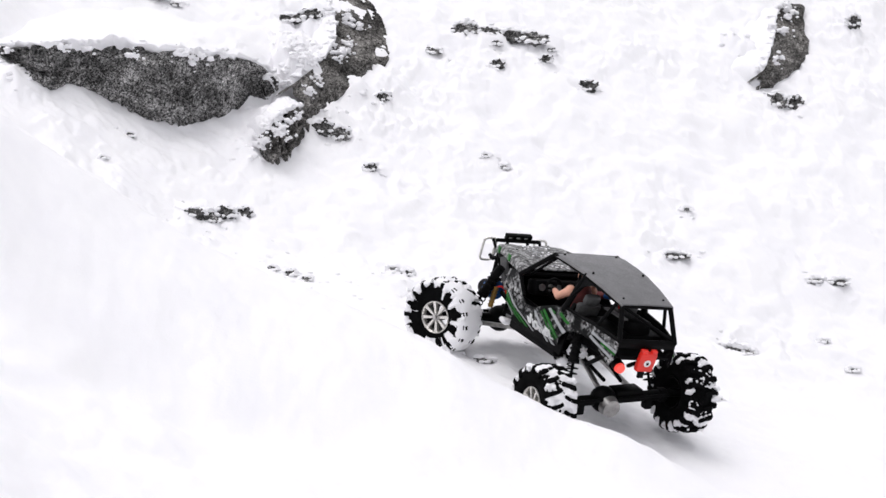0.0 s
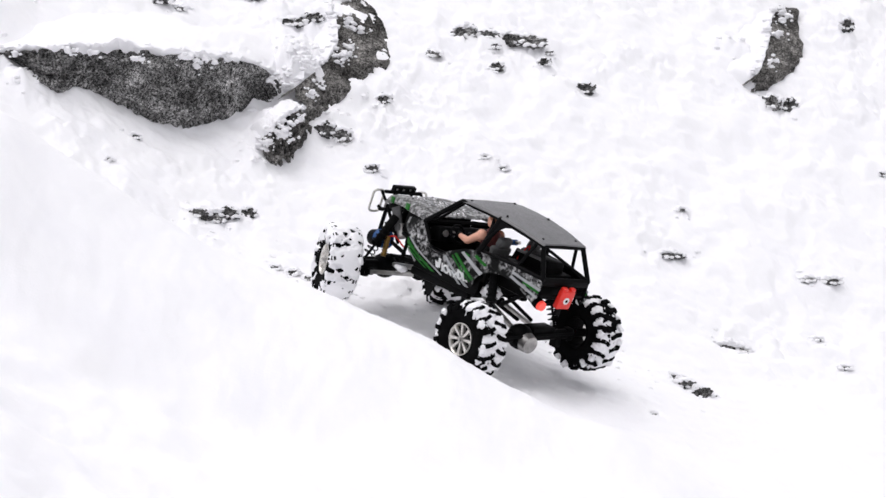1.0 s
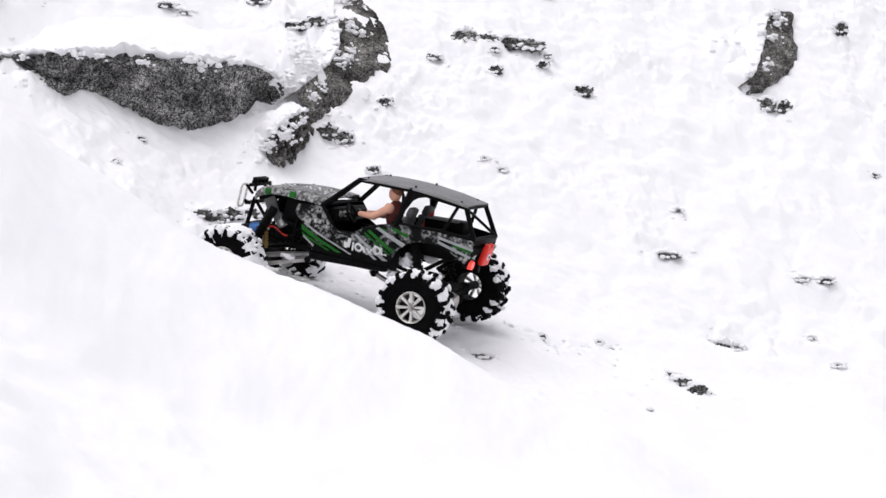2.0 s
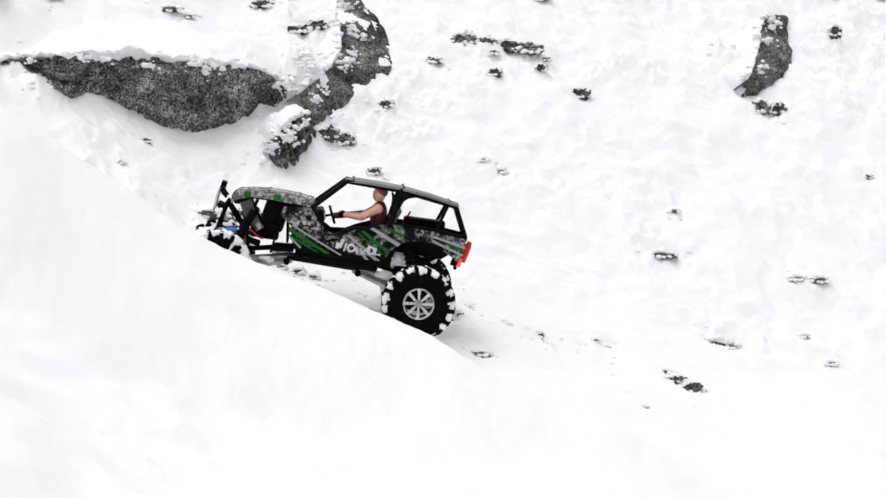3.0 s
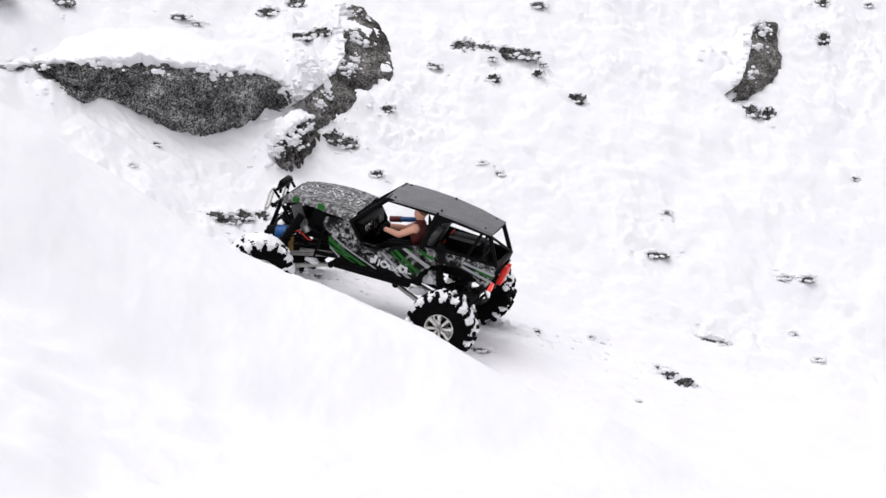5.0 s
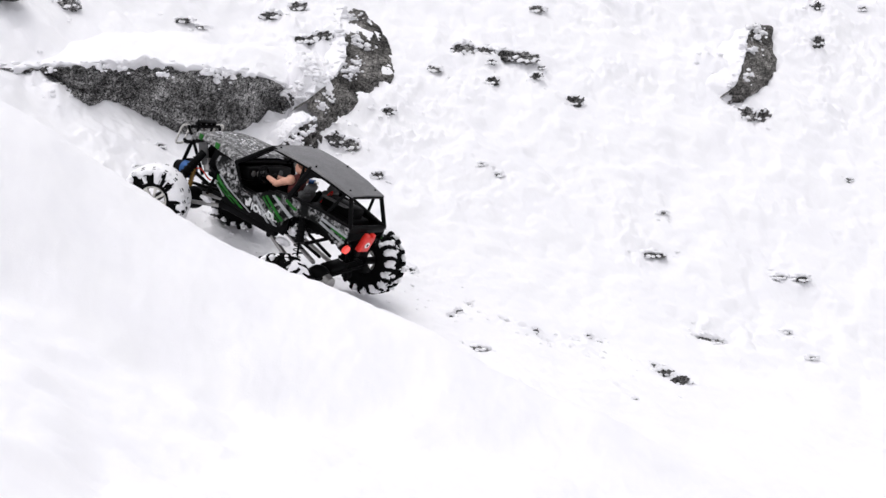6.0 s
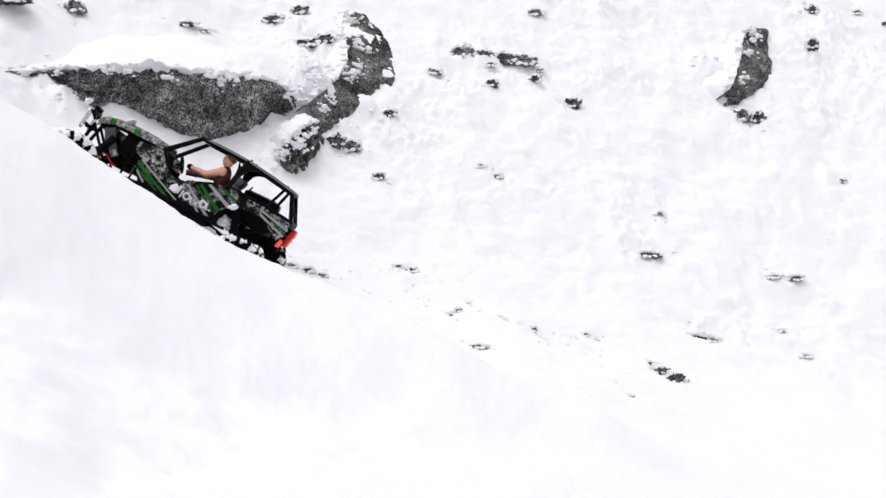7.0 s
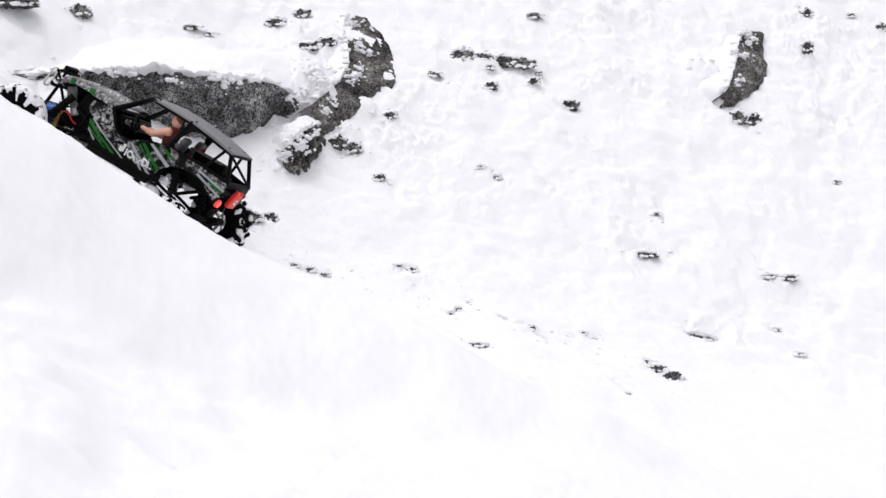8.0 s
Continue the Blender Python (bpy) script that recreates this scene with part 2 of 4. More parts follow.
def lumps(x, y):
    """What the clumps, drifts and pits add to the smooth snow."""
    x, y = np.asarray(x, float), np.asarray(y, float)
    back = np.clip((y + .05) / .35, 0, 1)
    patchy = back * np.clip(waves(4 * x, 4 * y, 3) + .7 * waves(11 * x, 11 * y, 4) - .05, 0, 1) * .7
    for cx, cy, wx, wy, k in CLUMPS:
        patchy = patchy + k * np.exp(-.7 * (((x - cx) / wx) ** 2 + ((y - cy) / wy) ** 2))
    patchy = np.minimum(1.2, patchy)
    qx, qy = x + .006 * waves(48 * x, 48 * y, 7), y + .006 * waves(48 * x, 48 * y, 8)
    some = np.clip(1.6 * waves(17 * x, 17 * y, 9) + .35, 0, 1)
    few = np.clip(1.8 * waves(33 * x, 33 * y, 10) + .3, 0, 1)
    z = back * (.012 * folds(6 * x, 6 * y, 3, 11) + .004 * folds(26 * x, 26 * y, 3, 15))
    z = z + patchy * (.0105 * domes(qx * 46, qy * 36, 20) * some + .0068 * domes(qx * 90, qy * 75, 23) * few + .0018 * folds(120 * x, 100 * y, 2, 27))
    z = z + (1 - back) * (.008 * folds(5 * x, 5 * y, 2, 30) + .0022 * folds(38 * x, 38 * y, 3, 33))
    close = np.clip((-y - .45) / .3, 0, 1) * np.clip((.2 - x) / .5, 0, 1)
    z = z + close * (.012 * folds(5 * x, 6 * y, 2, 36) + .007 * folds(13 * x, 14 * y, 1, 38))
    for px, py, r, h in DRIFTS:
        z = z + h * np.exp(-((x - px) ** 2 + (y - py) ** 2) / (r * r)) * (1 + .35 * waves(45 * x, 45 * y, 40))
    for px, py, r, d in PITS:
        z = z - d * np.exp(-1.6 * ((x - px) ** 2 + (y - py) ** 2) / (r * r)) * (1 + .6 * waves(70 * x, 70 * y, 41))
    return z


def snow_height(x, y):
    return float(land(x, y)) + float(lumps(x, y))


def spread(low, high, step, reach):
    """Even steps from low to high, then ever wider ones out to reach."""
    inner = list(np.arange(low, high + step / 2, step))
    out, s = [], step
    while (out[-1] if out else 0) < reach:
        s *= 1.35
        out.append((out[-1] if out else 0) + s)
    return [low - o for o in reversed(out)] + inner + [high + o for o in out]


def build_ground():
    xs = spread(-1.02, 1.08, .0036, 70)
    front, rear = spread(-1.3, -.34, .010, 80), spread(-.34, 1.62, .0042, 80)
    ys = [y for y in front if y < -.345] + [y for y in rear if y >= -.341]
    gx, gy = np.meshgrid(xs, ys)
    gz = land(gx, gy)
    near = (np.abs(gx) < 3) & (gy > -3) & (gy < 4)
    gz[near] += lumps(gx[near], gy[near])
    verts = np.stack((gx, gy, gz), -1).reshape(-1, 3).tolist()
    w = len(xs)
    faces = [(j * w + i, j * w + i + 1, (j + 1) * w + i + 1, (j + 1) * w + i) for j in range(len(ys) - 1) for i in range(w - 1)]
    me = bpy.data.meshes.new("ground")
    me.from_pydata(verts, [], faces)
    me.materials.append(SNOW)
    me.shade_smooth()
    tagged(new("ground", me), "deep fresh snow lying over a steep rocky hillside", "snow", kind="structure")


build_ground()


# ---- rocks ----
def ball_mesh(subdivisions):
    bm = bmesh.new()
    bmesh.ops.create_icosphere(bm, subdivisions=subdivisions, radius=1.0)
    bm.verts.ensure_lookup_table()
    got = [v.co.copy() for v in bm.verts], [tuple(v.index for v in f.verts) for f in bm.faces]
    bm.free()
    return got


BALL = ball_mesh(3)


def crumbs(name, spots, parent=None, label="", mat=None):
    """Uneven crumbs in one mesh, each a place, a radius and how far it is flattened."""
    verts, faces = [], []
    for c, r, flat in spots:
        k, off = len(verts), Vector(c) * 190
        for n in BALL[0]:
            q = r * (1 + .42 * noise.noise(n * 1.3 + off) + .30 * noise.noise(n * 2.9 + off) + .14 * noise.noise(n * 6 + off))
            verts.append((c[0] + n.x * q * 1.2, c[1] + n.y * q, c[2] + n.z * q * flat))
        faces += [(a + k, b + k, d + k) for a, b, d in BALL[1]]
    me = bpy.data.meshes.new(name)
    me.from_pydata(verts, [], faces)
    me.materials.append(mat or SNOW)
    me.shade_smooth()
    ob = new(name, me)
    ob.parent = parent
    return tagged(ob, label, kind="stuff")


def along(points, s):
    """A place on a smooth line through the points, s from 0 to 1."""
    f = s * (len(points) - 1)
    i = min(int(f), len(points) - 2)
    u = f - i
    g = [Vector(points[max(0, min(len(points) - 1, i + k))]) for k in (-1, 0, 1, 2)]
    return 0.5 * (2 * g[1] + (g[2] - g[0]) * u + (2 * g[0] - 5 * g[1] + 4 * g[2] - g[3]) * u * u + (3 * g[1] - g[0] - 3 * g[2] + g[3]) * u ** 3)


def build_ledge(name, label, foot, brow, back, depth, mat, seed, lip=.014, slope=.12, count=110, rough=1.0, steep=0.0, clumps=60, low=.55, bulge=.012, undercut=0.0):
    """A boulder whose bare face rises from foot to brow, with snow lying on it back to depth."""
    top = new(name)
    tagged(top, label, "boulder")
    back = Vector((*back, 0)).normalized()
    face, crown, shift = [], [], Vector((seed * 3.1, seed * 1.7, 0))
    bm = bmesh.new()
    for i in range(count + 1):
        s = i / count
        f, b = along(foot, s), along(brow, s)
        b = b + back * steep
        row = []
        for j in range(17):
            u = j / 14
            p = f.lerp(b, min(u, 1.0) * 1.06 - 0.06) if u <= 1 else b + back * (.02 * (u - 1) * 14) - Vector((0, 0, .012 * (u - 1) * 14))
            p = p + back * undercut * max(0.0, 1 - u) ** 2
            if j == 0:
                p = f - Vector((0, 0, .07)) + back * .01
            swell = math.sin(math.pi * min(u, 1.0)) * bulge + (bulge - .012)
            layer = .010 * noise.noise(Vector((s * 4 + seed, u * 5.5, seed))) + .006 * abs(noise.noise(Vector((s * 9 + seed, u * 13, seed))))
            d = (layer + .013 * fbm(p * 9 + shift, 3) + .010 * fbm(p * 30 + shift, 4) + .004 * fbm(p * 110, 2)) * rough
            crack = abs(noise.noise(p * 13 + shift * 2))
            d -= max(0, .05 - crack) * .22 * rough
            row.append(bm.verts.new(p - back * (swell + d) + Vector((0, 0, .4 * d))))
        face.append(row)
    grid_faces(bm, face)
    bmesh.ops.recalc_face_normals(bm, faces=bm.faces)
    part("bare_face", bm, mat, top)
    bm = bmesh.new()
    for i in range(count + 1):
        s = i / count
        b = along(brow, s) + back * steep
        row = []
        ragged = -abs(.012 * fbm(Vector((s * 16, seed, 0)), 3) + .008 * noise.noise(Vector((s * 60, seed, 1))))
        tip = min(1, s / .10, (1 - s) / .10)
        for j in range(34):
            if j < 6:
                a = math.pi * (j / 6 - 0.5)
                p = b - back * (lip * .30 * math.cos(a) + ragged * .5) + Vector((0, 0, lip * (.55 + .6 * math.sin(a)) + ragged * (.4 - j / 8)))
            else:
                r = depth * ((j - 6) / 27) ** 1.3
                p = b + back * r + Vector((0, 0, lip * 1.15 + slope * r + ragged * .2))
                e = min(1, max(0, (r / depth - .35) / .65))
                e = e * e * (3 - 2 * e)
                p.z += (float(land(p.x, p.y)) - .02 - p.z) * e
            p.z += (min(p.z, float(land(p.x, p.y)) - .015) - p.z) * (1 - tip)
            if j == 0:
                p += back * .012 - Vector((0, 0, .012))
            near_edge = 1.0 if j < 14 else .7
            knob = max(0.0, 1 - noise.voronoi(p * 48)[0][0] ** 2 * 2.2)
            p += Vector((0, 0, 1)) * (.007 * fbm(p * 40 + shift, 3) + .006 * fbm(p * 14, 2) + knob * .008 * max(0, 1 - j / 16)) * near_edge
            row.append(bm.verts.new(p))
        crown.append(row)
    grid_faces(bm, crown)
    bmesh.ops.recalc_face_normals(bm, faces=bm.faces)
    part("snow_cap", bm, SNOW, top, "thick cap of fresh snow")
    # clumps that cling to the face, thickest under the brow
    rng = random.Random(seed)
    spots = []

    def on_face(s, u):
        return along(foot, s).lerp(along(brow, s) + back * steep, u)
    for _ in range(clumps):
        s, u = rng.uniform(.01, .99), low + (1.02 - low) * rng.random() ** .6
        if noise.noise(Vector((s * 9, u * 3, seed))) < -.1:
            continue
        c = on_face(s, u) - back * (.008 + bulge * .6)
        for _ in range(rng.randrange(2, 5)):
            spots.append((c + Vector((rng.gauss(0, .006), rng.uniform(-.002, .002), rng.gauss(0, .004))), rng.uniform(.0030, .0062), .8))
        for _ in range(rng.randrange(4, 10)):
            spots.append((c + Vector((rng.gauss(0, .010), rng.uniform(-.003, .003), rng.gauss(0, .007))), rng.uniform(.0012, .0028), .9))
    for _ in range(int(count * .4)):
        s = rng.uniform(.02, .98)
        c = along(brow, s) + back * steep - back * rng.uniform(-.016, -.002) + Vector((0, 0, lip * .8 + rng.gauss(.001, .003)))
        spots.append((c, rng.uniform(.0030, .0085), .6))
    crumbs("clinging_snow", spots, top, "crumbs of snow clinging to the rock")
    return top


BOULDER = build_ledge(
    "boulder", "large grey granite boulder with a thick snow cap",
    [(-.95, .33, .27), (-.81, .451, .262), (-.752, .416, .209), (-.669, .472, .193), (-.614, .487, .172), (-.547, .492, .139), (-.482, .528, .124),
     (-.429, .575, .125), (-.386, .627, .137), (-.341, .658, .141), (-.300, .675, .143)],
    [(-.95, .33, .295), (-.81, .451, .280), (-.727, .416, .288), (-.655, .472, .284), (-.589, .487, .282), (-.511, .492, .267), (-.458, .528, .260),
     (-.404, .575, .245), (-.362, .627, .226), (-.335, .658, .205), (-.305, .675, .172)],
    (0.1, 1), .46, ROCK, 1, rough=1.25, clumps=34, low=.80, bulge=.007, lip=.006, undercut=.006)
build_ledge(
    "boulder", "upright granite boulder half buried in snow",
    [(-.268, .622, .11), (-.215, .69, .135), (-.152, .773, .165), (-.114, .853, .198), (-.113, .917, .23), (-.126, .978, .264), (-.149, 1.024, .292), (-.176, 1.046, .309)],
    [(-.287, .622, .181), (-.257, .69, .201), (-.224, .773, .216), (-.210, .853, .237), (-.215, .917, .264), (-.225, .978, .286), (-.221, 1.024, .305), (-.200, 1.046, .322)],
    (-1, .45), .085, ROCK_LIGHT, 2, lip=.006, slope=.02, rough=.55, clumps=34, low=.62, bulge=.014)
build_ledge(
    "boulder", "small granite boulder with patches of snow",
    [(-.345, .510, .070), (-.330, .497, .060), (-.314, .495, .056), (-.295, .512, .06), (-.273, .554, .077), (-.256, .622, .108)],
    [(-.344, .510, .098), (-.329, .497, .118), (-.313, .495, .130), (-.297, .512, .141), (-.279, .554, .147), (-.263, .622, .142)],
    (-.5, 1), .12, ROCK_LIGHT, 3, lip=.006, slope=.25, rough=1.3, count=90, clumps=26, low=.45, bulge=.003)
build_ledge(
    "boulder", "narrow grey boulder standing out of the snow",
    [(.631, 1.057, .111), (.672, 1.084, .113), (.718, 1.128, .123), (.749, 1.187, .144), (.761, 1.246, .171), (.757, 1.301, .2), (.76, 1.373, .236)],
    [(.640, 1.057, .132), (.658, 1.084, .152), (.671, 1.128, .168), (.683, 1.187, .190), (.692, 1.246, .208), (.702, 1.301, .226), (.720, 1.373, .243)],
    (-1, .35), .14, ROCK_LIGHT, 4, lip=.005, slope=.02, rough=.5, count=60, clumps=12, low=.82)


def build_stone(x, y, w, h, seed, mat, bare):
    """A craggy stone that peeps out of the snow, with crumbs of snow over its top. At some spots its dark colour paints
    the shade of a dent.
    """
    z = snow_height(x, y)
    stone = new("stone")
    stone.matrix_basis = pose(x, y, z)
    tagged(stone, "dark stone in the snow, some standing in for shaded dents and tufts", "stone", "stones in the snow")
    rng = random.Random(seed * 13)
    off = Vector((seed * 2.3, seed * .7, 0))
    bm = bmesh.new()
    for v in bmesh.ops.create_icosphere(bm, subdivisions=4 if w > .02 else 3, radius=1.0)["verts"]:
        n = v.co.normalized()
        k = 1 + .45 * fbm(n * 1.7 + off, 3) + .30 * noise.noise(n * 5 + off) + .22 * noise.noise(n * 11 + off)
        v.co = Vector((n.x * w * .58, n.y * w * .40, n.z * h * bare)) * k + Vector((0, 0, h * (bare - .70)))
    part("bare_stone", bm, mat, stone)
    spots = []
    for _ in range(14 + int(w * 900)):
        a = rng.uniform(-.25, math.pi + .25)
        d = rng.uniform(.05, .98)
        spots.append((Vector((math.cos(a) * w * .60 * d, math.sin(a) * w * .34 * d, h * (.70 - .35 * d * abs(math.cos(a))) + rng.gauss(0, h * .10))),
                      rng.uniform(.0016, .0034) + w * rng.uniform(.03, .10), .75))
    for _ in range(4 + int(w * 200)):
        a = rng.uniform(math.pi, 2 * math.pi)
        spots.append((Vector((math.cos(a) * w * .66, math.sin(a) * w * .44, rng.uniform(-.1, .12) * h)), rng.uniform(.0014, .0034) + w * .03, .75))
    crumbs("crumbled_snow", spots, stone)


# stones on the upper hillside, below it, and along the ruts, some painting shaded dents: x, y, width, height
UPPER = [(.046, .987, .042, .024), (.088, .992, .042, .014), (.135, 1, .05, .018), (.175, 1, .05, .018), (.107, .959, .018, .01), (.107, .903, .022, .016), (.213, .999, .021, .008), (.205, .946, .022, .012),
         (.288, .919, .028, .022), (.211, 1.186, .034, .011), (.88, 1.481, .024, .017), (.862, 1.314, .024, .024), (.675, 1.032, .036, .026), (.712, 1.035, .03, .022), (.99, 1.516, .019, .011),
         (1.064, 1.499, .022, .017), (.889, .908, .016, .008), (-.375, .973, .036, .016), (-.32, 1.03, .034, .016), (-.3, .913, .040, .014), (-.262, .925, .034, .016), (-.018, .904, .026, .01)]
MIDDLE_WEST = [(-.116, .729, .024, .017), (-.225, .61, .032, .022), (-.196, .612, .034, .024), (-.135, .525, .022, .014), (-.445, .272, .032, .015), (-.42, .283, .034, .022), (-.392, .305, .034, .018),
               (-.362, .338, .03, .016), (-.791, .718, .042, .022), (-.92, .587, .09, .024), (-.56, .842, .036, .008), (-.525, .85, .026, .008), (-.574, .42, .018, .009), (-.612, .32, .014, .006)]
MIDDLE_EAST = [(.081, .623, .017, .007), (.114, .612, .02, .009), (.43, .501, .045, .01), (.7, .53, .03, .008), (.745, .535, .03, .011), (.52, .28, .036, .02), (.545, .283, .036, .016),
               (.462, .632, .02, .005), (.742, .279, .022, .006), (.697, .361, .02, .006)]
# many of these sit in PITS, their dark colour painting the hollow's shade
RUTS = [(.43, .045, .03, .01), (.455, .03, .034, .015), (.356, -.189, .013, .009), (.199, .049, .016, .009), (.123, .08, .011, .012), (.16, .064, .014, .012), (.258, .104, .012, .007),
        (.015, .061, .009, .012), (.067, -.112, .03, .006), (-.063, .239, .02, .009), (-.268, .142, .02, .01), (.305, .141, .014, .008), (.05, .131, .014, .008), (.178, .052, .012, .01),
        (.285, .125, .012, .008), (.03, .075, .012, .01), (-.3, .15, .016, .008), (-.24, .13, .018, .008), (-.09, .235, .016, .007), (.41, .06, .016, .007), (.475, .035, .018, .008)]
STONES = UPPER + MIDDLE_WEST + MIDDLE_EAST + RUTS
for i, (x, y, w, h) in enumerate(STONES):
    build_stone(x, y, w, h, i + 1, TURF if i % 3 else ROCK, .55 if len(UPPER + MIDDLE_WEST) <= i < len(STONES) - len(RUTS) else .72)


def build_clods():
    """Loose clods of snow scattered over the hillside, on the steep drifts and along the wheel ruts."""
    rng = random.Random(7)
    spots = []

    def drop(x, y, r):
        spots.append((Vector((x, y, snow_height(x, y) - r * .3)), r, .75))
    for x, y, w, h in STONES:
        for _ in range(3):
            a, d = rng.uniform(0, 6.3), w * rng.uniform(.45, 1.5)
            drop(x + d * math.cos(a), y + d * math.sin(a) * .8, rng.uniform(.002, .0045) + w * .03)
    for _ in range(110):
        x = rng.uniform(-.5, .45)
        drop(x, .08 - .25 * x + rng.gauss(0, .05), rng.uniform(.0016, .005))
    for _ in range(150):
        x = rng.uniform(-.52, .16)
        drop(x, float(curve(x, CREST_Y, .05)) + .03 + abs(rng.gauss(0, .06)), rng.uniform(.0014, .0052))
    for x, y, r, h in DRIFTS:
        for _ in range(12 if h > .035 else 0):
            drop(x + rng.gauss(0, r * .6), y + rng.gauss(0, r * .5), rng.uniform(.0040, .0080))
        for _ in range(int(220 * h) + 4):
            drop(x + rng.gauss(0, r * .6), y + rng.gauss(-.2 * r, r * .6), rng.uniform(.0025, .0065))
    tagged(crumbs("snow_clods", spots, None, "small loose clods of snow on the hillside"), category="snow")


build_clods()


# ---- the toy truck: x forward, y to its left, z up from the middle between the axles ----
WHEEL_R, HUB_Y = .065, .131


def elevation(u, v):
    """From the side drawing (2066 units to the metre, nose to the left and raised 11.5 degrees) to x and z."""
    du, dv = u - 499, v - 455
    return (-.98 * du - .199 * dv) / 2066, (.199 * du - .98 * dv) / 2066


def flank(x, z):
    """Half width of the bodywork."""
    y = float(np.interp(x, [-.25, -.2, -.12, -.05, .035, .085, .12], [.054, .066, .082, .085, .085, .077, .070]))
    return y - max(0, .092 - z) * .45 - max(0, z - .125) * .25


def side_shape(bm, outline, side, lift, thick):
    """A plate that follows the flank, from an outline in x and z."""
    outer = [bm.verts.new((x, side * (flank(x, z) + lift), z)) for x, z in outline]
    inner = [bm.verts.new((x, side * (flank(x, z) + lift - thick), z)) for x, z in outline]
    n = len(outline)
    for i in range(n):
        bm.faces.new((outer[i], inner[i], inner[(i + 1) % n], outer[(i + 1) % n])).material_index = 1
    for a, b, c in geometry.tessellate_polygon([[Vector((x, z, 0)) for x, z in outline]]):
        bm.faces.new((outer[a], outer[b], outer[c]))
        bm.faces.new((inner[a], inner[c], inner[b])).material_index = 1
    bmesh.ops.recalc_face_normals(bm, faces=bm.faces)


def strip(a, b, c, d, n=6):
    """A slanted band between the edges a-b and d-c of the side drawing, cut into short lengths so that it can bend."""
    def go(p, q, k):
        return elevation(p[0] + (q[0] - p[0]) * k, p[1] + (q[1] - p[1]) * k)
    return [go(a, b, i / n) for i in range(n + 1)] + [go(d, c, i / n) for i in range(n, -1, -1)]


PANEL = [(.036, .148), (.085, .138), (.088, .122), (.066, .107), (.063, .085), (.055, .066), (.02, .066), (-.016, .064), (-.06, .060), (-.096, .060),
         (-.106, .076), (-.114, .090), (-.123, .1015), (-.135, .109), (-.150, .114), (-.168, .116), (-.185, .114), (-.203, .108), (-.217, .101), (-.234, .090),
         (-.240, .100), (-.246, .134), (-.215, .136), (-.185, .138), (-.12, .139), (-.09, .136), (-.075, .132), (-.05, .121), (-.03, .110), (-.004, .107), (.012, .116), (.025, .130)]
GREENS = [((400, 212), (548, 320), (528, 318), (401, 232)), ((400, 240), (505, 312), (490, 309), (402, 252)), ((672, 236), (765, 318), (752, 325), (662, 241)), ((655, 245), (742, 328), (738, 331), (650, 249)), ((768, 232), (822, 262), (812, 268), (758, 238)),
          ((975, 296), (1040, 322), (1036, 332), (972, 303)), ((705, 228), (738, 238), (735, 244), (702, 235))]
LINES = [((418, 208), (590, 325), (582, 327), (410, 210)), ((620, 250), (735, 358), (718, 360), (612, 254)), ((708, 228), (806, 292), (794, 302), (696, 232)),
         ((930, 268), (1046, 316), (1042, 324), (926, 275)), ((925, 282), (1036, 344), (1030, 350), (920, 290)), ((640, 290), (690, 350), (680, 352), (632, 294)),
         ((405, 250), (440, 288), (434, 292), (402, 258))]
MARKS = [((572, 276), (584, 280), (578, 302), (566, 298)), ((590, 264), (602, 268), (588, 300), (577, 296)), ((606, 280), (612, 282), (600, 312), (594, 310)),
         ((640, 296), (648, 299), (648, 322), (640, 319)), ((652, 300), (658, 302), (676, 328), (669, 326)), ((676, 306), (682, 308), (662, 324), (656, 321)),
         ((688, 292), (695, 295), (690, 330), (683, 327)), ((727, 326), (731, 327), (729, 334), (708, 326)), ((712, 300), (719, 303), (713, 332), (706, 329))]
RINGS = [(625, 300, 13), (696, 312, 13)]


def build_side(truck, side):
    bm = bmesh.new()
    side_shape(bm, PANEL, side, 0, .002)
    panel = part("side_panel", bm, [CAMO, BLACK], truck, "black and grey camouflage-wrapped side panel", smooth=False)
    for q in GREENS:
        bm = bmesh.new()
        side_shape(bm, strip(*q), side, .0012, .0010)
        part("green_stripe", bm, [GREEN, GREEN], panel, "bright green vinyl stripe", smooth=False)
    for q in LINES:
        bm = bmesh.new()
        side_shape(bm, strip(*q), side, .0017, .0012)
        part("silver_stripe", bm, [SILVER_LINE, SILVER_LINE], panel, "silver pinstripe", smooth=False)
    bm = bmesh.new()
    for q in MARKS:
        side_shape(bm, strip(*q, n=1), side, .0024, .0010)
    for u, v, r in RINGS:
        x, z = elevation(u, v)
        m = Matrix.Translation((x, side * (flank(x, z) + .002), z)) @ pose(0, 0, 0, 90 - 18 * side)
        add_ring(bm, m, r / 2066, .0019, 14, 6)
    part("maker_mark", bm, [WHITE, WHITE], panel, "white abstract maker's mark")
    for q in ((-.09, .066), (-.04, .066), (.045, .072), (-.235, .098), (.055, .112)):
        bm = bmesh.new()
        y = flank(*q)
        add_rod(bm, (q[0], side * (y - .002), q[1]), (q[0], side * (y + .002), q[1]), .0022, seg=8)
        part("screw", bm, ALLOY, panel)


def tube(truck, a, b, r=.0038, name="cage_tube", mat=None):
    bm = bmesh.new()
    add_rod(bm, a, b, r, seg=12)
    add_ball(bm, a, (r, r, r), 10)
    add_ball(bm, b, (r, r, r), 10)
    return part(name, bm, mat or BLACK, truck)


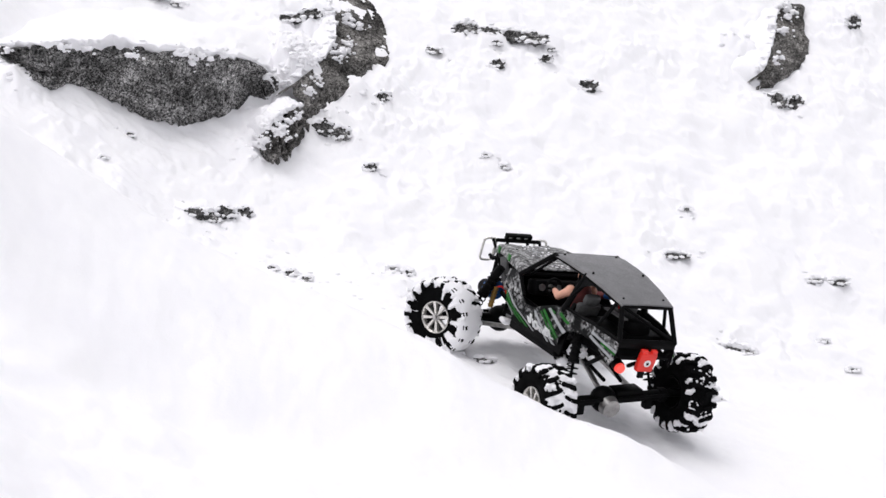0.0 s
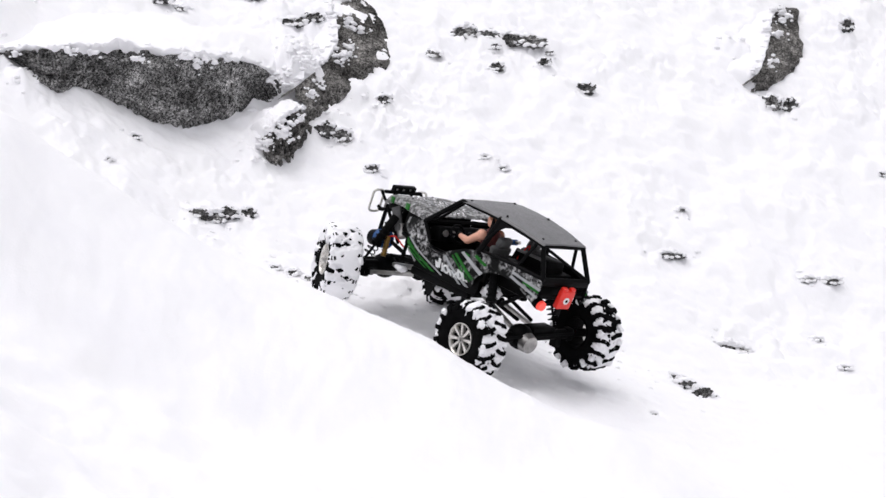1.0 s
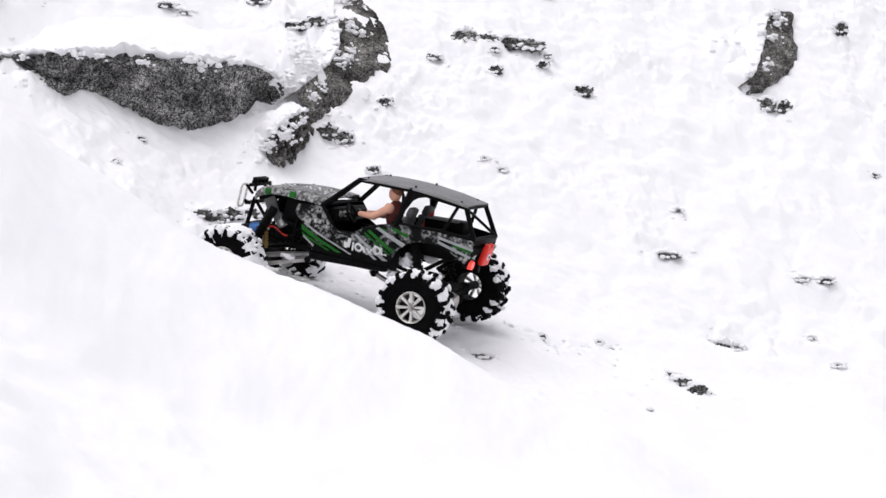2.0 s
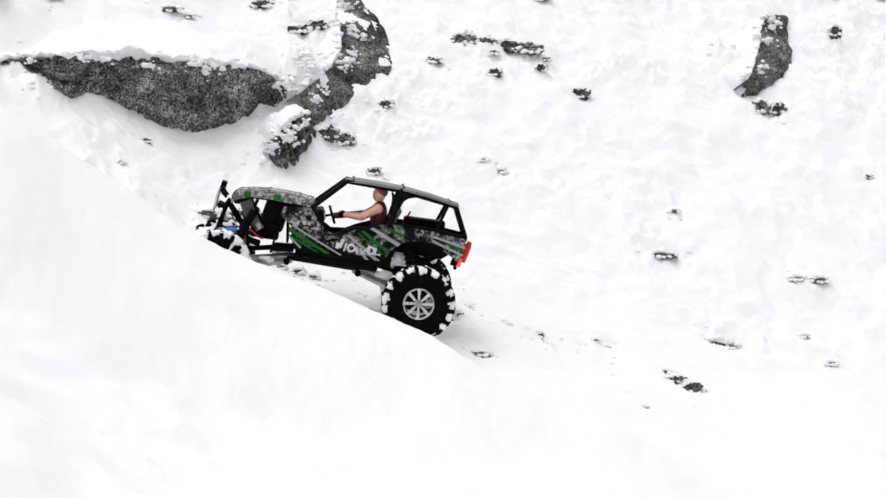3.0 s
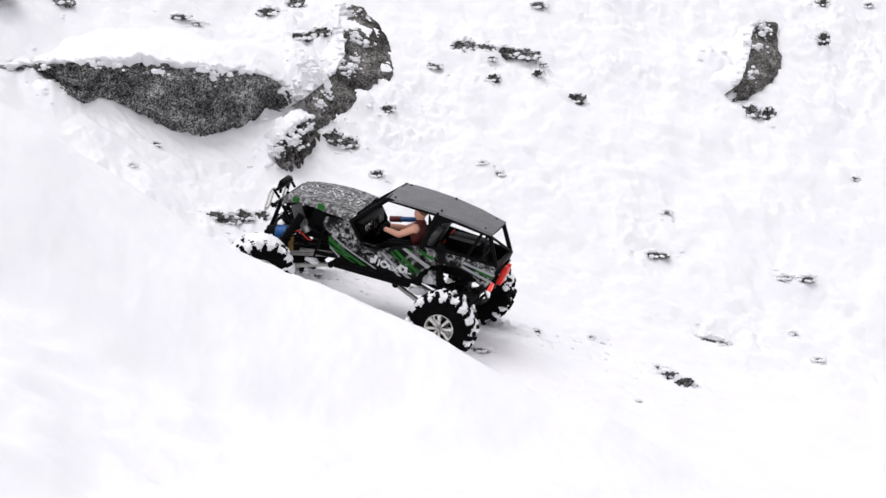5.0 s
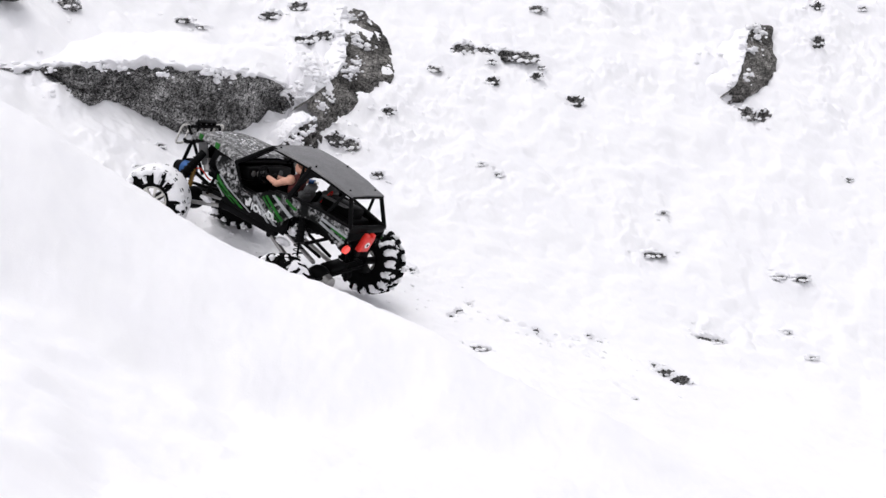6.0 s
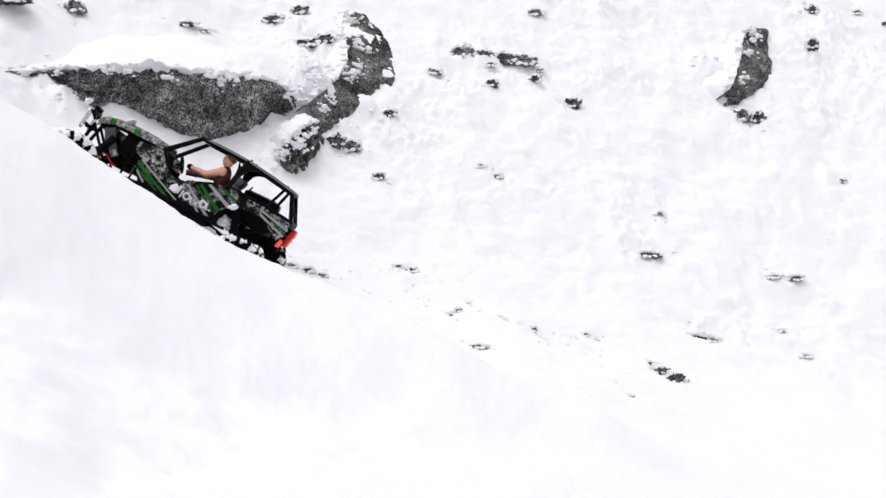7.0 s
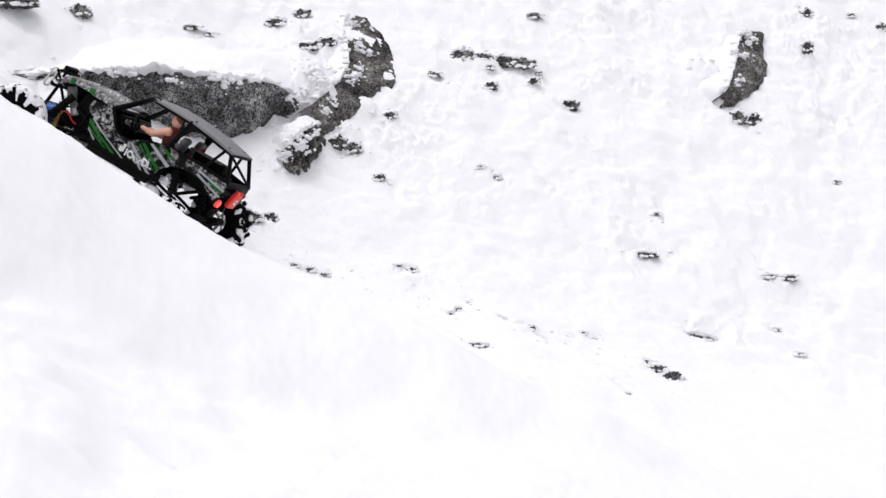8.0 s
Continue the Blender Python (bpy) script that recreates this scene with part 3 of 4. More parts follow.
def build_cage(truck):
    for s in (1, -1):
        a, m, b = (-.0186, s * .0600, .1995), (-.116, s * .0570, .1985), (-.2180, s * .0460, .1855)
        base, rear = (.034, s * .0840, .1465), (-.2425, s * .0525, .1350)
        tube(truck, a, base, .0042)
        tube(truck, (-.018, s * .050, .198), (.030, s * .066, .148), .0026)
        tube(truck, a, m)
        tube(truck, m, b)
        tube(truck, m, (-.106, s * .078, .137), .0052)
        bm = bmesh.new()
        for g in ([(-.100, .196), (-.112, .180), (-.113, .160), (-.108, .140), (-.100, .140), (-.106, .160), (-.105, .178)],
                  [(-.116, .197), (-.150, .193), (-.132, .188), (-.122, .180), (-.117, .168), (-.113, .168)]):
            loops = [[bm.verts.new((x, s * (.057 + (.199 - z) * .34 + k), z)) for x, z in g] for k in (.0025, -.0025)]
            grid_faces(bm, loops, wrap=True)
            for tri in geometry.tessellate_polygon([[Vector((x, z, 0)) for x, z in g]]):
                for q in loops:
                    bm.faces.new([q[k] for k in tri])
        bmesh.ops.recalc_face_normals(bm, faces=bm.faces)
        part("gusset", bm, BLACK, truck)
        tube(truck, (-.128, s * .0555, .196), (-.112, s * .074, .160), .0026)
        tube(truck, b, rear, .0042)
        tube(truck, (-.203, s * .046, .186), (-.188, s * .064, .139), .0030)
        tube(truck, (-.10, s * .0765, .139), (-.188, s * .064, .140), .0032)
        tube(truck, (-.188, s * .064, .139), rear, .0032)
        tube(truck, (.034, s * .084, .146), (.012, s * .083, .118), .0032)
    for x, y, z in ((-.0186, .060, .1995), (-.116, .057, .1975), (-.218, .046, .1855), (-.2425, .0525, .135), (.034, .084, .147)):
        tube(truck, (x, -y, z), (x, y, z), .0036)
    tube(truck, (-.218, .044, .1845), (-.2425, -.0505, .137), .0026)
    bm = bmesh.new()
    sections = [(-.0150, .0605, .2000), (-.040, .0612, .2028), (-.080, .0602, .2032), (-.120, .0578, .2020), (-.170, .0530, .1970), (-.2215, .0470, .1885)]
    rows = []
    for x, w, z in sections:
        rows.append([bm.verts.new((x, y * w, z - d)) for y, d in ((-1.02, .0035), (-.97, .0006), (-.5, 0), (0, -.0006), (.5, 0), (.97, .0006), (1.02, .0035))])
    grid_faces(bm, rows)
    bmesh.ops.recalc_face_normals(bm, faces=bm.faces)
    bmesh.ops.solidify(bm, geom=bm.faces[:], thickness=-.0025)
    roof = part("roof_panel", bm, ROOF, truck, "plain dark grey roof panel")
    for x, y, z in ((-.03, .05, .2045), (-.03, -.05, .2045), (-.12, .048, .2055), (-.12, -.048, .2055), (-.205, .038, .1935), (-.205, -.038, .1935)):
        bm = bmesh.new()
        add_rod(bm, (x, y, z - .002), (x, y, z + .0018), .0024, .0016, 8)
        part("screw", bm, BLACK, roof)


def build_hood(truck):
    bm = bmesh.new()
    rows = []
    for x, w, z, drop in ((.034, .080, .1560, .011), (.06, .077, .1590, .013), (.085, .073, .1605, .0150), (.115, .066, .1600, .0135), (.145, .060, .1570, .0130),
                          (.168, .056, .1515, .0150), (.178, .052, .1420, .0150)):
        rows.append([bm.verts.new((x, y * w, z - d)) for y, d in ((-1.0, drop), (-.99, .006), (-.90, .0012), (-.55, 0), (-.48, .002), (0, .0015), (.48, .002), (.55, 0), (.90, .0012), (.99, .006), (1.0, drop))])
    grid_faces(bm, rows)
    bmesh.ops.recalc_face_normals(bm, faces=bm.faces)
    bmesh.ops.solidify(bm, geom=bm.faces[:], thickness=-.002)
    hood = part("hood", bm, CAMO_TOP, truck, "grey camouflage-wrapped hood")
    for s in (1, -1):
        for x0, x1, y in ((.092, .106, .0715), (.146, .158, .0605)):
            bm = bmesh.new()
            add_box(bm, (x1 - x0, .003, .011), pose((x0 + x1) / 2, s * y, .152 if x0 < .12 else .148, 0, 0, -s * 14), .0008)
            part("green_flash", bm, GREEN, hood)
        for k in range(3):
            bm = bmesh.new()
            add_box(bm, (.030, .0022, .0012), pose(.125 - k * .012, s * (.022 + k * .006), .1585 + k * .0004, 0, 2, s * 16), .0004)
            part("hood_vent", bm, BLACK, hood)
        for x, y in ((.165, .042), (.06, .06), (.115, .05)):
            bm = bmesh.new()
            z = float(np.interp(x, [.06, .115, .145, .168], [.1585, .1600, .1570, .1515]))
            add_rod(bm, (x, s * y, z - .002), (x, s * y, z + .0025), .002, seg=8)
            part("screw", bm, BLACK, hood)
    # pale printed scrolls along the hood and a dusting of snow
    rng = random.Random(21)
    for k in range(16):
        bm = bmesh.new()
        x, y = .062 + .098 * (k % 8) / 7 + rng.uniform(-.006, .006), (.012 + .040 * rng.random()) * (1 if k < 8 else -1)
        y *= 1 - 1.6 * (x - .06)
        turn, size, last = rng.uniform(0, 6.3), rng.uniform(.006, .011), None
        for i in range(9):
            a = turn + i * .42
            px, py = x + size * math.cos(a) * (1 - i * .05), y + size * .55 * math.sin(a)
            q = Vector((px, py, float(np.interp(px, [.034, .06, .085, .115, .145, .168], [.156, .159, .1605, .160, .157, .1515])) + .0004))
            if last is not None:
                add_rod(bm, last, q, .0010, seg=5)
            last = q
        part("printed_scroll", bm, SILVER_LINE, hood, "pale printed scroll")
    spots = []
    for _ in range(90):
        x, y = rng.uniform(.04, .172), rng.gauss(0, .028)
        z = float(np.interp(x, [.034, .06, .085, .115, .145, .168, .178], [.156, .159, .1605, .160, .157, .1515, .142]))
        spots.append((Vector((x, max(-.05, min(.05, y)), z + .0004)), rng.uniform(.0006, .0020), .5))
    crumbs("snow_dust", spots, hood, "dusting of snow")
    # dark radiator box under the tip of the hood
    bm = bmesh.new()
    add_box(bm, (.026, .098, .022), pose(.163, 0, .1400, 0, 14), .004)
    part("radiator_box", bm, BLACK, truck)


def rounded_loop(bm, m, w, h, r, thick):
    """A bent-wire loop with rounded corners, in its own plane."""
    pts = []
    for cx, cy, a0 in ((w / 2 - r, h / 2 - r, 0), (-w / 2 + r, h / 2 - r, 90), (-w / 2 + r, -h / 2 + r, 180), (w / 2 - r, -h / 2 + r, 270)):
        for k in range(5):
            a = radians(a0 + 22.5 * k)
            pts.append(Vector((cx + r * math.cos(a), cy + r * math.sin(a), 0)))
    rows, n = [], len(pts)
    for i, p in enumerate(pts):
        t = (pts[(i + 1) % n] - pts[i - 1]).normalized()
        side = Vector((t.y, -t.x, 0))
        rows.append([bm.verts.new(m @ (p + thick * (math.cos(b) * side + math.sin(b) * Vector((0, 0, 1))))) for b in [2 * math.pi * j / 8 for j in range(8)]])
    grid_faces(bm, rows + [rows[0]], wrap=True)


def build_front(truck):
    for s in (1, -1):
        bm = bmesh.new()
        m = Matrix(((0, -.10, 1, .205), (1, 0, 0, s * .050), (0, 1, .10, .131), (0, 0, 0, 1)))
        rounded_loop(bm, m, .024, .040, .007, .0021)
        guard = part("headlight_guard", bm, CHROME, truck, "bright rounded wire guard")
        bm = bmesh.new()
        add_rod(bm, (.190, s * .044, .118), (.202, s * .046, .122), .003)
        add_rod(bm, (.188, s * .044, .136), (.202, s * .046, .150), .0026)
        part("bracket", bm, BLACK, guard)
        tube(truck, (.185, s * .040, .128), (.196, s * .034, .078), .0036, "nose_bar")
        tube(truck, (.196, s * .034, .078), (.120, s * .034, .062), .0036, "nose_bar")
        tube(truck, (.185, s * .040, .128), (.140, s * .036, .075), .003, "nose_bar")
    for a, b in (((.198, -.044, .118), (.198, .044, .118)), ((.197, -.040, .150), (.197, .040, .150)), ((.196, -.034, .080), (.196, .034, .080))):
        tube(truck, a, b, .0034, "nose_bar")
    bm = bmesh.new()
    add_box(bm, (.009, .050, .004), pose(.197, 0, .1600, 0, -12), .001)
    add_box(bm, (.009, .050, .004), pose(.198, 0, .1500, 0, -12), .001)
    for y in (-.023, -.008, .008, .023):
        add_box(bm, (.009, .004, .012), pose(.1975, y, .1550, 0, -12), .001)
    add_box(bm, (.005, .004, .016), pose(.196, .020, .146), .001)
    add_box(bm, (.005, .004, .016), pose(.196, -.020, .146), .001)
    bar = part("light_bar", bm, BLACK, truck, "black roof-style light bar")
    for y in (-.0155, 0, .0155):
        bm = bmesh.new()
        add_rod(bm, (.1985, y, .1550), (.2000, y, .1552), .0042, seg=14)
        part("lens", bm, CLEAR, bar)
    bm = bmesh.new()
    add_box(bm, (.052, .048, .026), pose(.112, 0, .086), .004)
    add_box(bm, (.030, .034, .030), pose(.140, 0, .108, 0, 24), .004)
    add_rod(bm, (.105, -.04, .100), (.105, .036, .100), .015, seg=16)
    add_box(bm, (.006, .092, .030), pose(.138, 0, .124, 0, -18), .002)
    part("gearbox", bm, BLACK, truck, "black gearbox")
    for s in (1, -1):
        bm = bmesh.new()
        add_box(bm, (.022, .005, .034), pose(.146, s * .047, .121, 0, 28), .002)
        add_box(bm, (.012, .006, .012), pose(.132, s * .052, .104, 0, 28), .002)
        part("shock_tower", bm, SEAT, truck, "scuffed grey shock tower plate")
        bm = bmesh.new()
        add_rod(bm, (.135, s * .044, .108), (.120, s * .046, .090), .0085, seg=14)
        part("shock_reservoir", bm, ALLOY, truck)
    bm = bmesh.new()
    add_rod(bm, (.158, .046, .074), (.178, .046, .070), .0165, .0160, 20)
    motor = part("steering_motor", bm, BLUE, truck, "blue anodised motor can")
    bm = bmesh.new()
    add_rod(bm, (.178, .046, .070), (.196, .046, .0665), .0160, .0135, 20)
    add_rod(bm, (.196, .046, .0665), (.202, .046, .0655), .004, seg=10)
    part("end_bell", bm, BLACK, motor)
    bm = bmesh.new()
    add_rod(bm, (.150, .052, .082), (.142, .060, .048), .0042, seg=12)
    for k in range(6):
        c = Vector((.150, .052, .082)).lerp(Vector((.142, .060, .048)), .12 + .15 * k)
        add_ring(bm, Matrix.Translation(c) @ (Vector((-.008, .008, -.034))).to_track_quat("Z", "Y").to_matrix().to_4x4(), .0046, .0012, 12, 6)
    part("steering_link", bm, GOLD, truck, "brass-coloured coil on the steering link")
    bm = bmesh.new()
    for k in range(12):
        p = [Vector((.152 - .040 * q, .050 - .01 * q, .080 + .006 * math.sin(5 * q))) for q in (k / 12, (k + 1) / 12)]
        add_rod(bm, p[0], p[1], .0016, seg=6)
    part("motor_wire", bm, RED, truck, "red motor wire")
    for s in (1, -1):
        bm = bmesh.new()
        add_box(bm, (.004, .006, .075), pose(.090, s * .060, .090, 0, -8), .001)
        add_box(bm, (.040, .004, .008), pose(.075, s * .058, .062, 0, 6), .001)
        part("fender_stay", bm, BLACK, truck)
    bm = bmesh.new()
    add_box(bm, (.085, .118, .004), pose(.118, 0, .145, 0, 2), .001)
    add_box(bm, (.004, .124, .075), pose(.074, 0, .112, 0, 8), .001)
    part("inner_fender", bm, BLACK, truck)
    for s in (1, -1):
        bm = bmesh.new()
        add_box(bm, (.044, .004, .050), pose(.098, s * .048, .122, 0, -10), .001)
        add_box(bm, (.030, .012, .006), pose(.096, s * .054, .098, 0, -16), .001)
        part("fender_liner", bm, BLACK, truck)
        bm = bmesh.new()
        add_box(bm, (.150, .014, .015), pose(-.022, s * .066, .0555, 0, 1.5), .004)
        part("rocker_rail", bm, BLACK, truck)


def build_cabin(truck):
    bm = bmesh.new()
    add_box(bm, (.165, .120, .006), pose(-.03, 0, .064), .002)
    add_box(bm, (.006, .122, .050), pose(.048, 0, .090, 0, 10), .002)
    add_box(bm, (.09, .10, .045), pose(-.165, 0, .112), .006)
    add_box(bm, (.006, .118, .040), pose(-.118, 0, .090), .002)
    add_box(bm, (.120, .030, .022), pose(-.06, 0, .078), .003)
    part("cabin_tub", bm, BLACK, truck, "black moulded interior tub")
    for s in (1, -1):
        bm = bmesh.new()
        add_box(bm, (.165, .004, .046), pose(-.036, s * .071, .085, s * 8), .001)
        part("tub_side", bm, BLACK, truck)
    bm = bmesh.new()
    add_box(bm, (.030, .128, .026), pose(.026, 0, .128, 0, 12), .005)
    dash = part("dashboard", bm, BLACK, truck)
    for y in (.02, .036, .052, -.03):
        bm = bmesh.new()
        add_rod(bm, (.012, y, .132), (.0095, y, .1325), .0058, seg=14)
        part("gauge", bm, ALLOY if y > .03 else SEAT, dash)
    bm = bmesh.new()
    add_ring(bm, pose(-.002, .036, .136, 0, -65), .0155, .0022, 22, 8)
    for a in (90, 210, 330):
        c = pose(-.002, .036, .136, 0, -65)
        add_rod(bm, c.translation, c @ Vector((.0155 * math.cos(radians(a)), .0155 * math.sin(radians(a)), 0)), .0016, seg=6)
    add_rod(bm, (-.002, .036, .136), (.02, .036, .128), .0022, seg=8)
    part("steering_wheel", bm, BLACK, truck)
    for y in (.036, -.036):
        bm = bmesh.new()
        add_box(bm, (.045, .046, .014), pose(-.072, y, .088, 0, -8), .005)
        add_box(bm, (.013, .044, .060), pose(-.103, y, .122, 0, -20), .005)
        add_box(bm, (.012, .028, .018), pose(-.116, y, .158, 0, -20), .004)
        seat = part("seat", bm, SEAT, truck, "grey bucket seat")
        for k in (-1, 1):
            bm = bmesh.new()
            add_box(bm, (.012, .007, .050), pose(-.096, y + k * .021, .122, 0, -20), .003)
            part("bolster", bm, BLACK, seat)
    bm = bmesh.new()
    add_rod(bm, (-.0260, -.050, .1353), (-.0580, -.050, .1438), .0050, seg=14)
    roll = part("rolled_tool", bm, BLUE, truck, "blue tube strapped inside the cage")
    bm = bmesh.new()
    add_rod(bm, (-.0040, -.050, .1294), (-.0262, -.050, .1352), .0058, seg=14)
    part("grip", bm, MAROON, roll, "maroon grip")
    bm = bmesh.new()
    add_rod(bm, (-.0578, -.050, .1437), (-.0660, -.050, .1459), .0030, seg=12)
    part("tip", bm, CHROME, roll, "bright metal tip")
    bm = bmesh.new()
    for k in range(14):
        a, b = k / 14, (k + 1) / 14
        p = [Vector((-.128 - .012 * math.sin(3.1 * s), -.01 + .02 * s, .134 + .028 * math.sin(3.1 * s))) for s in (a, b)]
        add_rod(bm, p[0], p[1], .0014, seg=6)
    part("battery_wire", bm, RED, truck, "red battery wire")
    bm = bmesh.new()
    add_box(bm, (.075, .040, .024), pose(-.168, -.008, .142, 0, 2), .004)
    part("battery_box", bm, BLACK, truck)
    bm = bmesh.new()
    add_box(bm, (.060, .012, .003), pose(-.168, .02, .1545, 0, 2), .001)
    part("strap", bm, SEAT, truck, "grey battery strap")
    # the driver doll, one plain mesh
    bm = bmesh.new()

    def blob(fn, index):
        old = set(bm.faces)
        fn()
        for f in bm.faces:
            if f not in old:
                f.material_index = index
    y = .036
    blob(lambda: add_ball(bm, (-.079, y, .1845), (.0115, .0100, .0135), 16), 0)
    blob(lambda: add_ball(bm, (-.0825, y, .1905), (.0115, .0106, .0100), 16), 1)
    blob(lambda: add_rod(bm, (-.082, y, .176), (-.083, y, .168), .0055), 0)
    blob(lambda: add_ball(bm, (-.084, y, .148), (.0150, .0190, .0270), 16), 2)
    for s in (1, -1):
        sh, el, ha = (-.080, y + s * .021, .160), (-.054, y + s * .024, .141), (-.020, y + s * .012, .140)
        blob(lambda: add_ball(bm, sh, (.0095, .0085, .0095), 12), 0)
        blob(lambda: add_rod(bm, sh, el, .0078, .0062, 12), 0)
        blob(lambda: add_ball(bm, el, (.0066, .0064, .0064), 10), 0)
        blob(lambda: add_rod(bm, el, ha, .0064, .0042, 12), 0)
        blob(lambda: add_ball(bm, ha, (.0075, .0055, .0060), 10), 3)
        blob(lambda: add_rod(bm, (-.080, y + s * .009, .118), (-.035, y + s * .011, .112), .0085, .007, 12), 3)
        blob(lambda: add_rod(bm, (-.035, y + s * .011, .112), (-.010, y + s * .011, .088), .007, .006, 12), 3)
    part("driver_doll", bm, [SKIN, HAIR, VEST, BLACK], truck, "small vinyl driver doll in a dark red vest")


def build_rear(truck):
    bm = bmesh.new()
    add_box(bm, (.004, .104, .010), pose(-.2435, 0, .129, 0, -14), .001)
    add_box(bm, (.05, .096, .004), pose(-.218, 0, .112, 0, -10), .001)
    part("tail_panel", bm, BLACK, truck)
    bm = bmesh.new()
    tilt = pose(-.2495, -.001, .1045, 0, -13)
    add_box(bm, (.011, .031, .034), tilt, .003)
    add_box(bm, (.008, .012, .006), tilt @ pose(0, .009, .019), .0015)
    add_box(bm, (.008, .010, .006), tilt @ pose(0, -.009, .019), .0015)
    can = part("fuel_can", bm, RED, truck, "red plastic fuel can on the tail")
    bm = bmesh.new()
    add_rod(bm, tilt @ Vector((-.0050, 0, 0)), tilt @ Vector((-.0064, 0, 0)), .0062, seg=18)
    part("round_badge", bm, WHITE, can, "white round badge")
    bm = bmesh.new()
    add_rod(bm, tilt @ Vector((-.0060, 0, 0)), tilt @ Vector((-.0070, 0, 0)), .0026, seg=14)
    part("badge_centre", bm, BLACK, can)
    bm = bmesh.new()
    add_box(bm, (.006, .010, .014), pose(-.236, -.006, .079), .001)
    part("can_bracket", bm, BLACK, truck)
    bm = bmesh.new()
    add_rod(bm, (-.236, .038, .089), (-.243, .038, .088), .0088, .0080, 18)
    part("tail_lamp", bm, LAMP, truck, "round red tail lamp")
    bm = bmesh.new()
    add_rod(bm, (-.226, .038, .092), (-.237, .038, .089), .0098, .0098, 18)
    part("lamp_housing", bm, BLACK, truck)
    for s in (1, -1):
        tube(truck, (-.236, s * .05, .118), (-.150, s * .040, .060), .0036, "frame_tube")
        tube(truck, (-.236, s * .05, .118), (-.205, s * .046, .092), .003, "frame_tube")


def build_underside(truck):
    bm = bmesh.new()
    add_box(bm, (.130, .070, .006), pose(.0, 0, .046), .002)
    add_box(bm, (.100, .104, .016), pose(-.02, 0, .056), .004)
    part("skid_plate", bm, BLACK, truck, "black belly skid plate")
    for sx in (1, -1):
        for s in (1, -1):
            bm = bmesh.new()
            a, b = Vector((sx * .055, s * .038, .043)), Vector((sx * .172, s * .066, .010))
            d = b - a
            add_box(bm, (d.length, .009, .007), Matrix.Translation((a + b) / 2) @ d.to_track_quat("X", "Z").to_matrix().to_4x4(), .0015)
            link = part("lower_link", bm, ALLOY, truck, "scuffed aluminium lower link")
            for k in (.08, .92):
                bm = bmesh.new()
                c = a.lerp(b, k)
                add_rod(bm, c - Vector((0, .006, 0)), c + Vector((0, .006, 0)), .006, seg=12)
                part("rod_end", bm, BLACK, link)
            tube(truck, (sx * .050, s * .028, .068), (sx * .172, s * .016, .042), .0032, "upper_link")
            bm = bmesh.new()
            t, e = Vector((sx * .135, s * .060, .122)), Vector((sx * .170, s * .078, .030))
            add_rod(bm, t, t.lerp(e, .58), .0075, seg=14)
            add_rod(bm, t.lerp(e, .55), e, .0024, seg=8)
            add_rod(bm, t.lerp(e, .56), t.lerp(e, .62), .0095, seg=14)
            add_ball(bm, e, (.005, .005, .005), 8)
            shock = part("shock_absorber", bm, BLACK, truck, "black coil-over shock absorber")
            bm = bmesh.new()
            m = Matrix.Translation(t) @ (e - t).to_track_quat("Z", "Y").to_matrix().to_4x4()
            n, last = 96, None
            for i in range(n + 1):
                h = (e - t).length * (.18 + .70 * i / n)
                p = m @ Vector((.0092 * math.cos(i * .52), .0092 * math.sin(i * .52), h))
                if last is not None:
                    add_rod(bm, last, p, .0011, seg=5)
                last = p
            part("spring", bm, BLACK, shock)
    for x, y, z, a, b, c in ((-.132, .052, .077, .018, .014, .012), (-.112, .058, .046, .016, .009, .007), (-.128, -.050, .078, .016, .013, .011), (.10, .05, .040, .014, .010, .005), (.075, -.048, .048, .02, .012, .007)):
        bm = bmesh.new()
        for v in bmesh.ops.create_icosphere(bm, subdivisions=3, radius=1.0)["verts"]:
            n = v.co.copy()
            v.co = Vector((x + n.x * a, y + n.y * b, z + n.z * c)) + n * .35 * min(a, b, c) * fbm(n * 1.6 + Vector((x, y, z)) * 90, 3) * 1.6
        part("lodged_snow", bm, SNOW, truck, "snow lodged on the suspension links")
    tube(truck, (.05, 0, .052), (.165, .02, .028), .0045, "drive_shaft", ALLOY)
    tube(truck, (-.05, 0, .052), (-.165, .02, .028), .0045, "drive_shaft", ALLOY)


def build_axle(truck, name):
    axle = new(name)
    axle.parent = truck
    bm = bmesh.new()
    add_rod(bm, (0, -.098, 0), (0, .098, 0), .0088, seg=14)
    add_ball(bm, (0, .020, 0), (.024, .022, .022), 16)
    for s in (1, -1):
        add_box(bm, (.016, .014, .022), pose(0, s * .090, 0), .003)
        add_box(bm, (.016, .014, .024), pose(0, s * .064, -.010), .003)
    add_box(bm, (.030, .050, .012), pose(0, -.02, .012), .003)
    part("axle_housing", bm, BLACK, axle)
    bm = bmesh.new()
    back = -1 if name == "rear_axle" else 1
    add_rod(bm, (back * .016, .020, -.004), (back * .029, .020, -.006), .0175, .0150, 20)
    part("diff_cover", bm, ALLOY, axle, "dull metal differential cover")
    bm = bmesh.new()
    add_rod(bm, (back * .018, -.085, .006), (back * .018, .085, .006), .0028, seg=8)
    part("tie_rod", bm, BLACK, axle)
    return axle


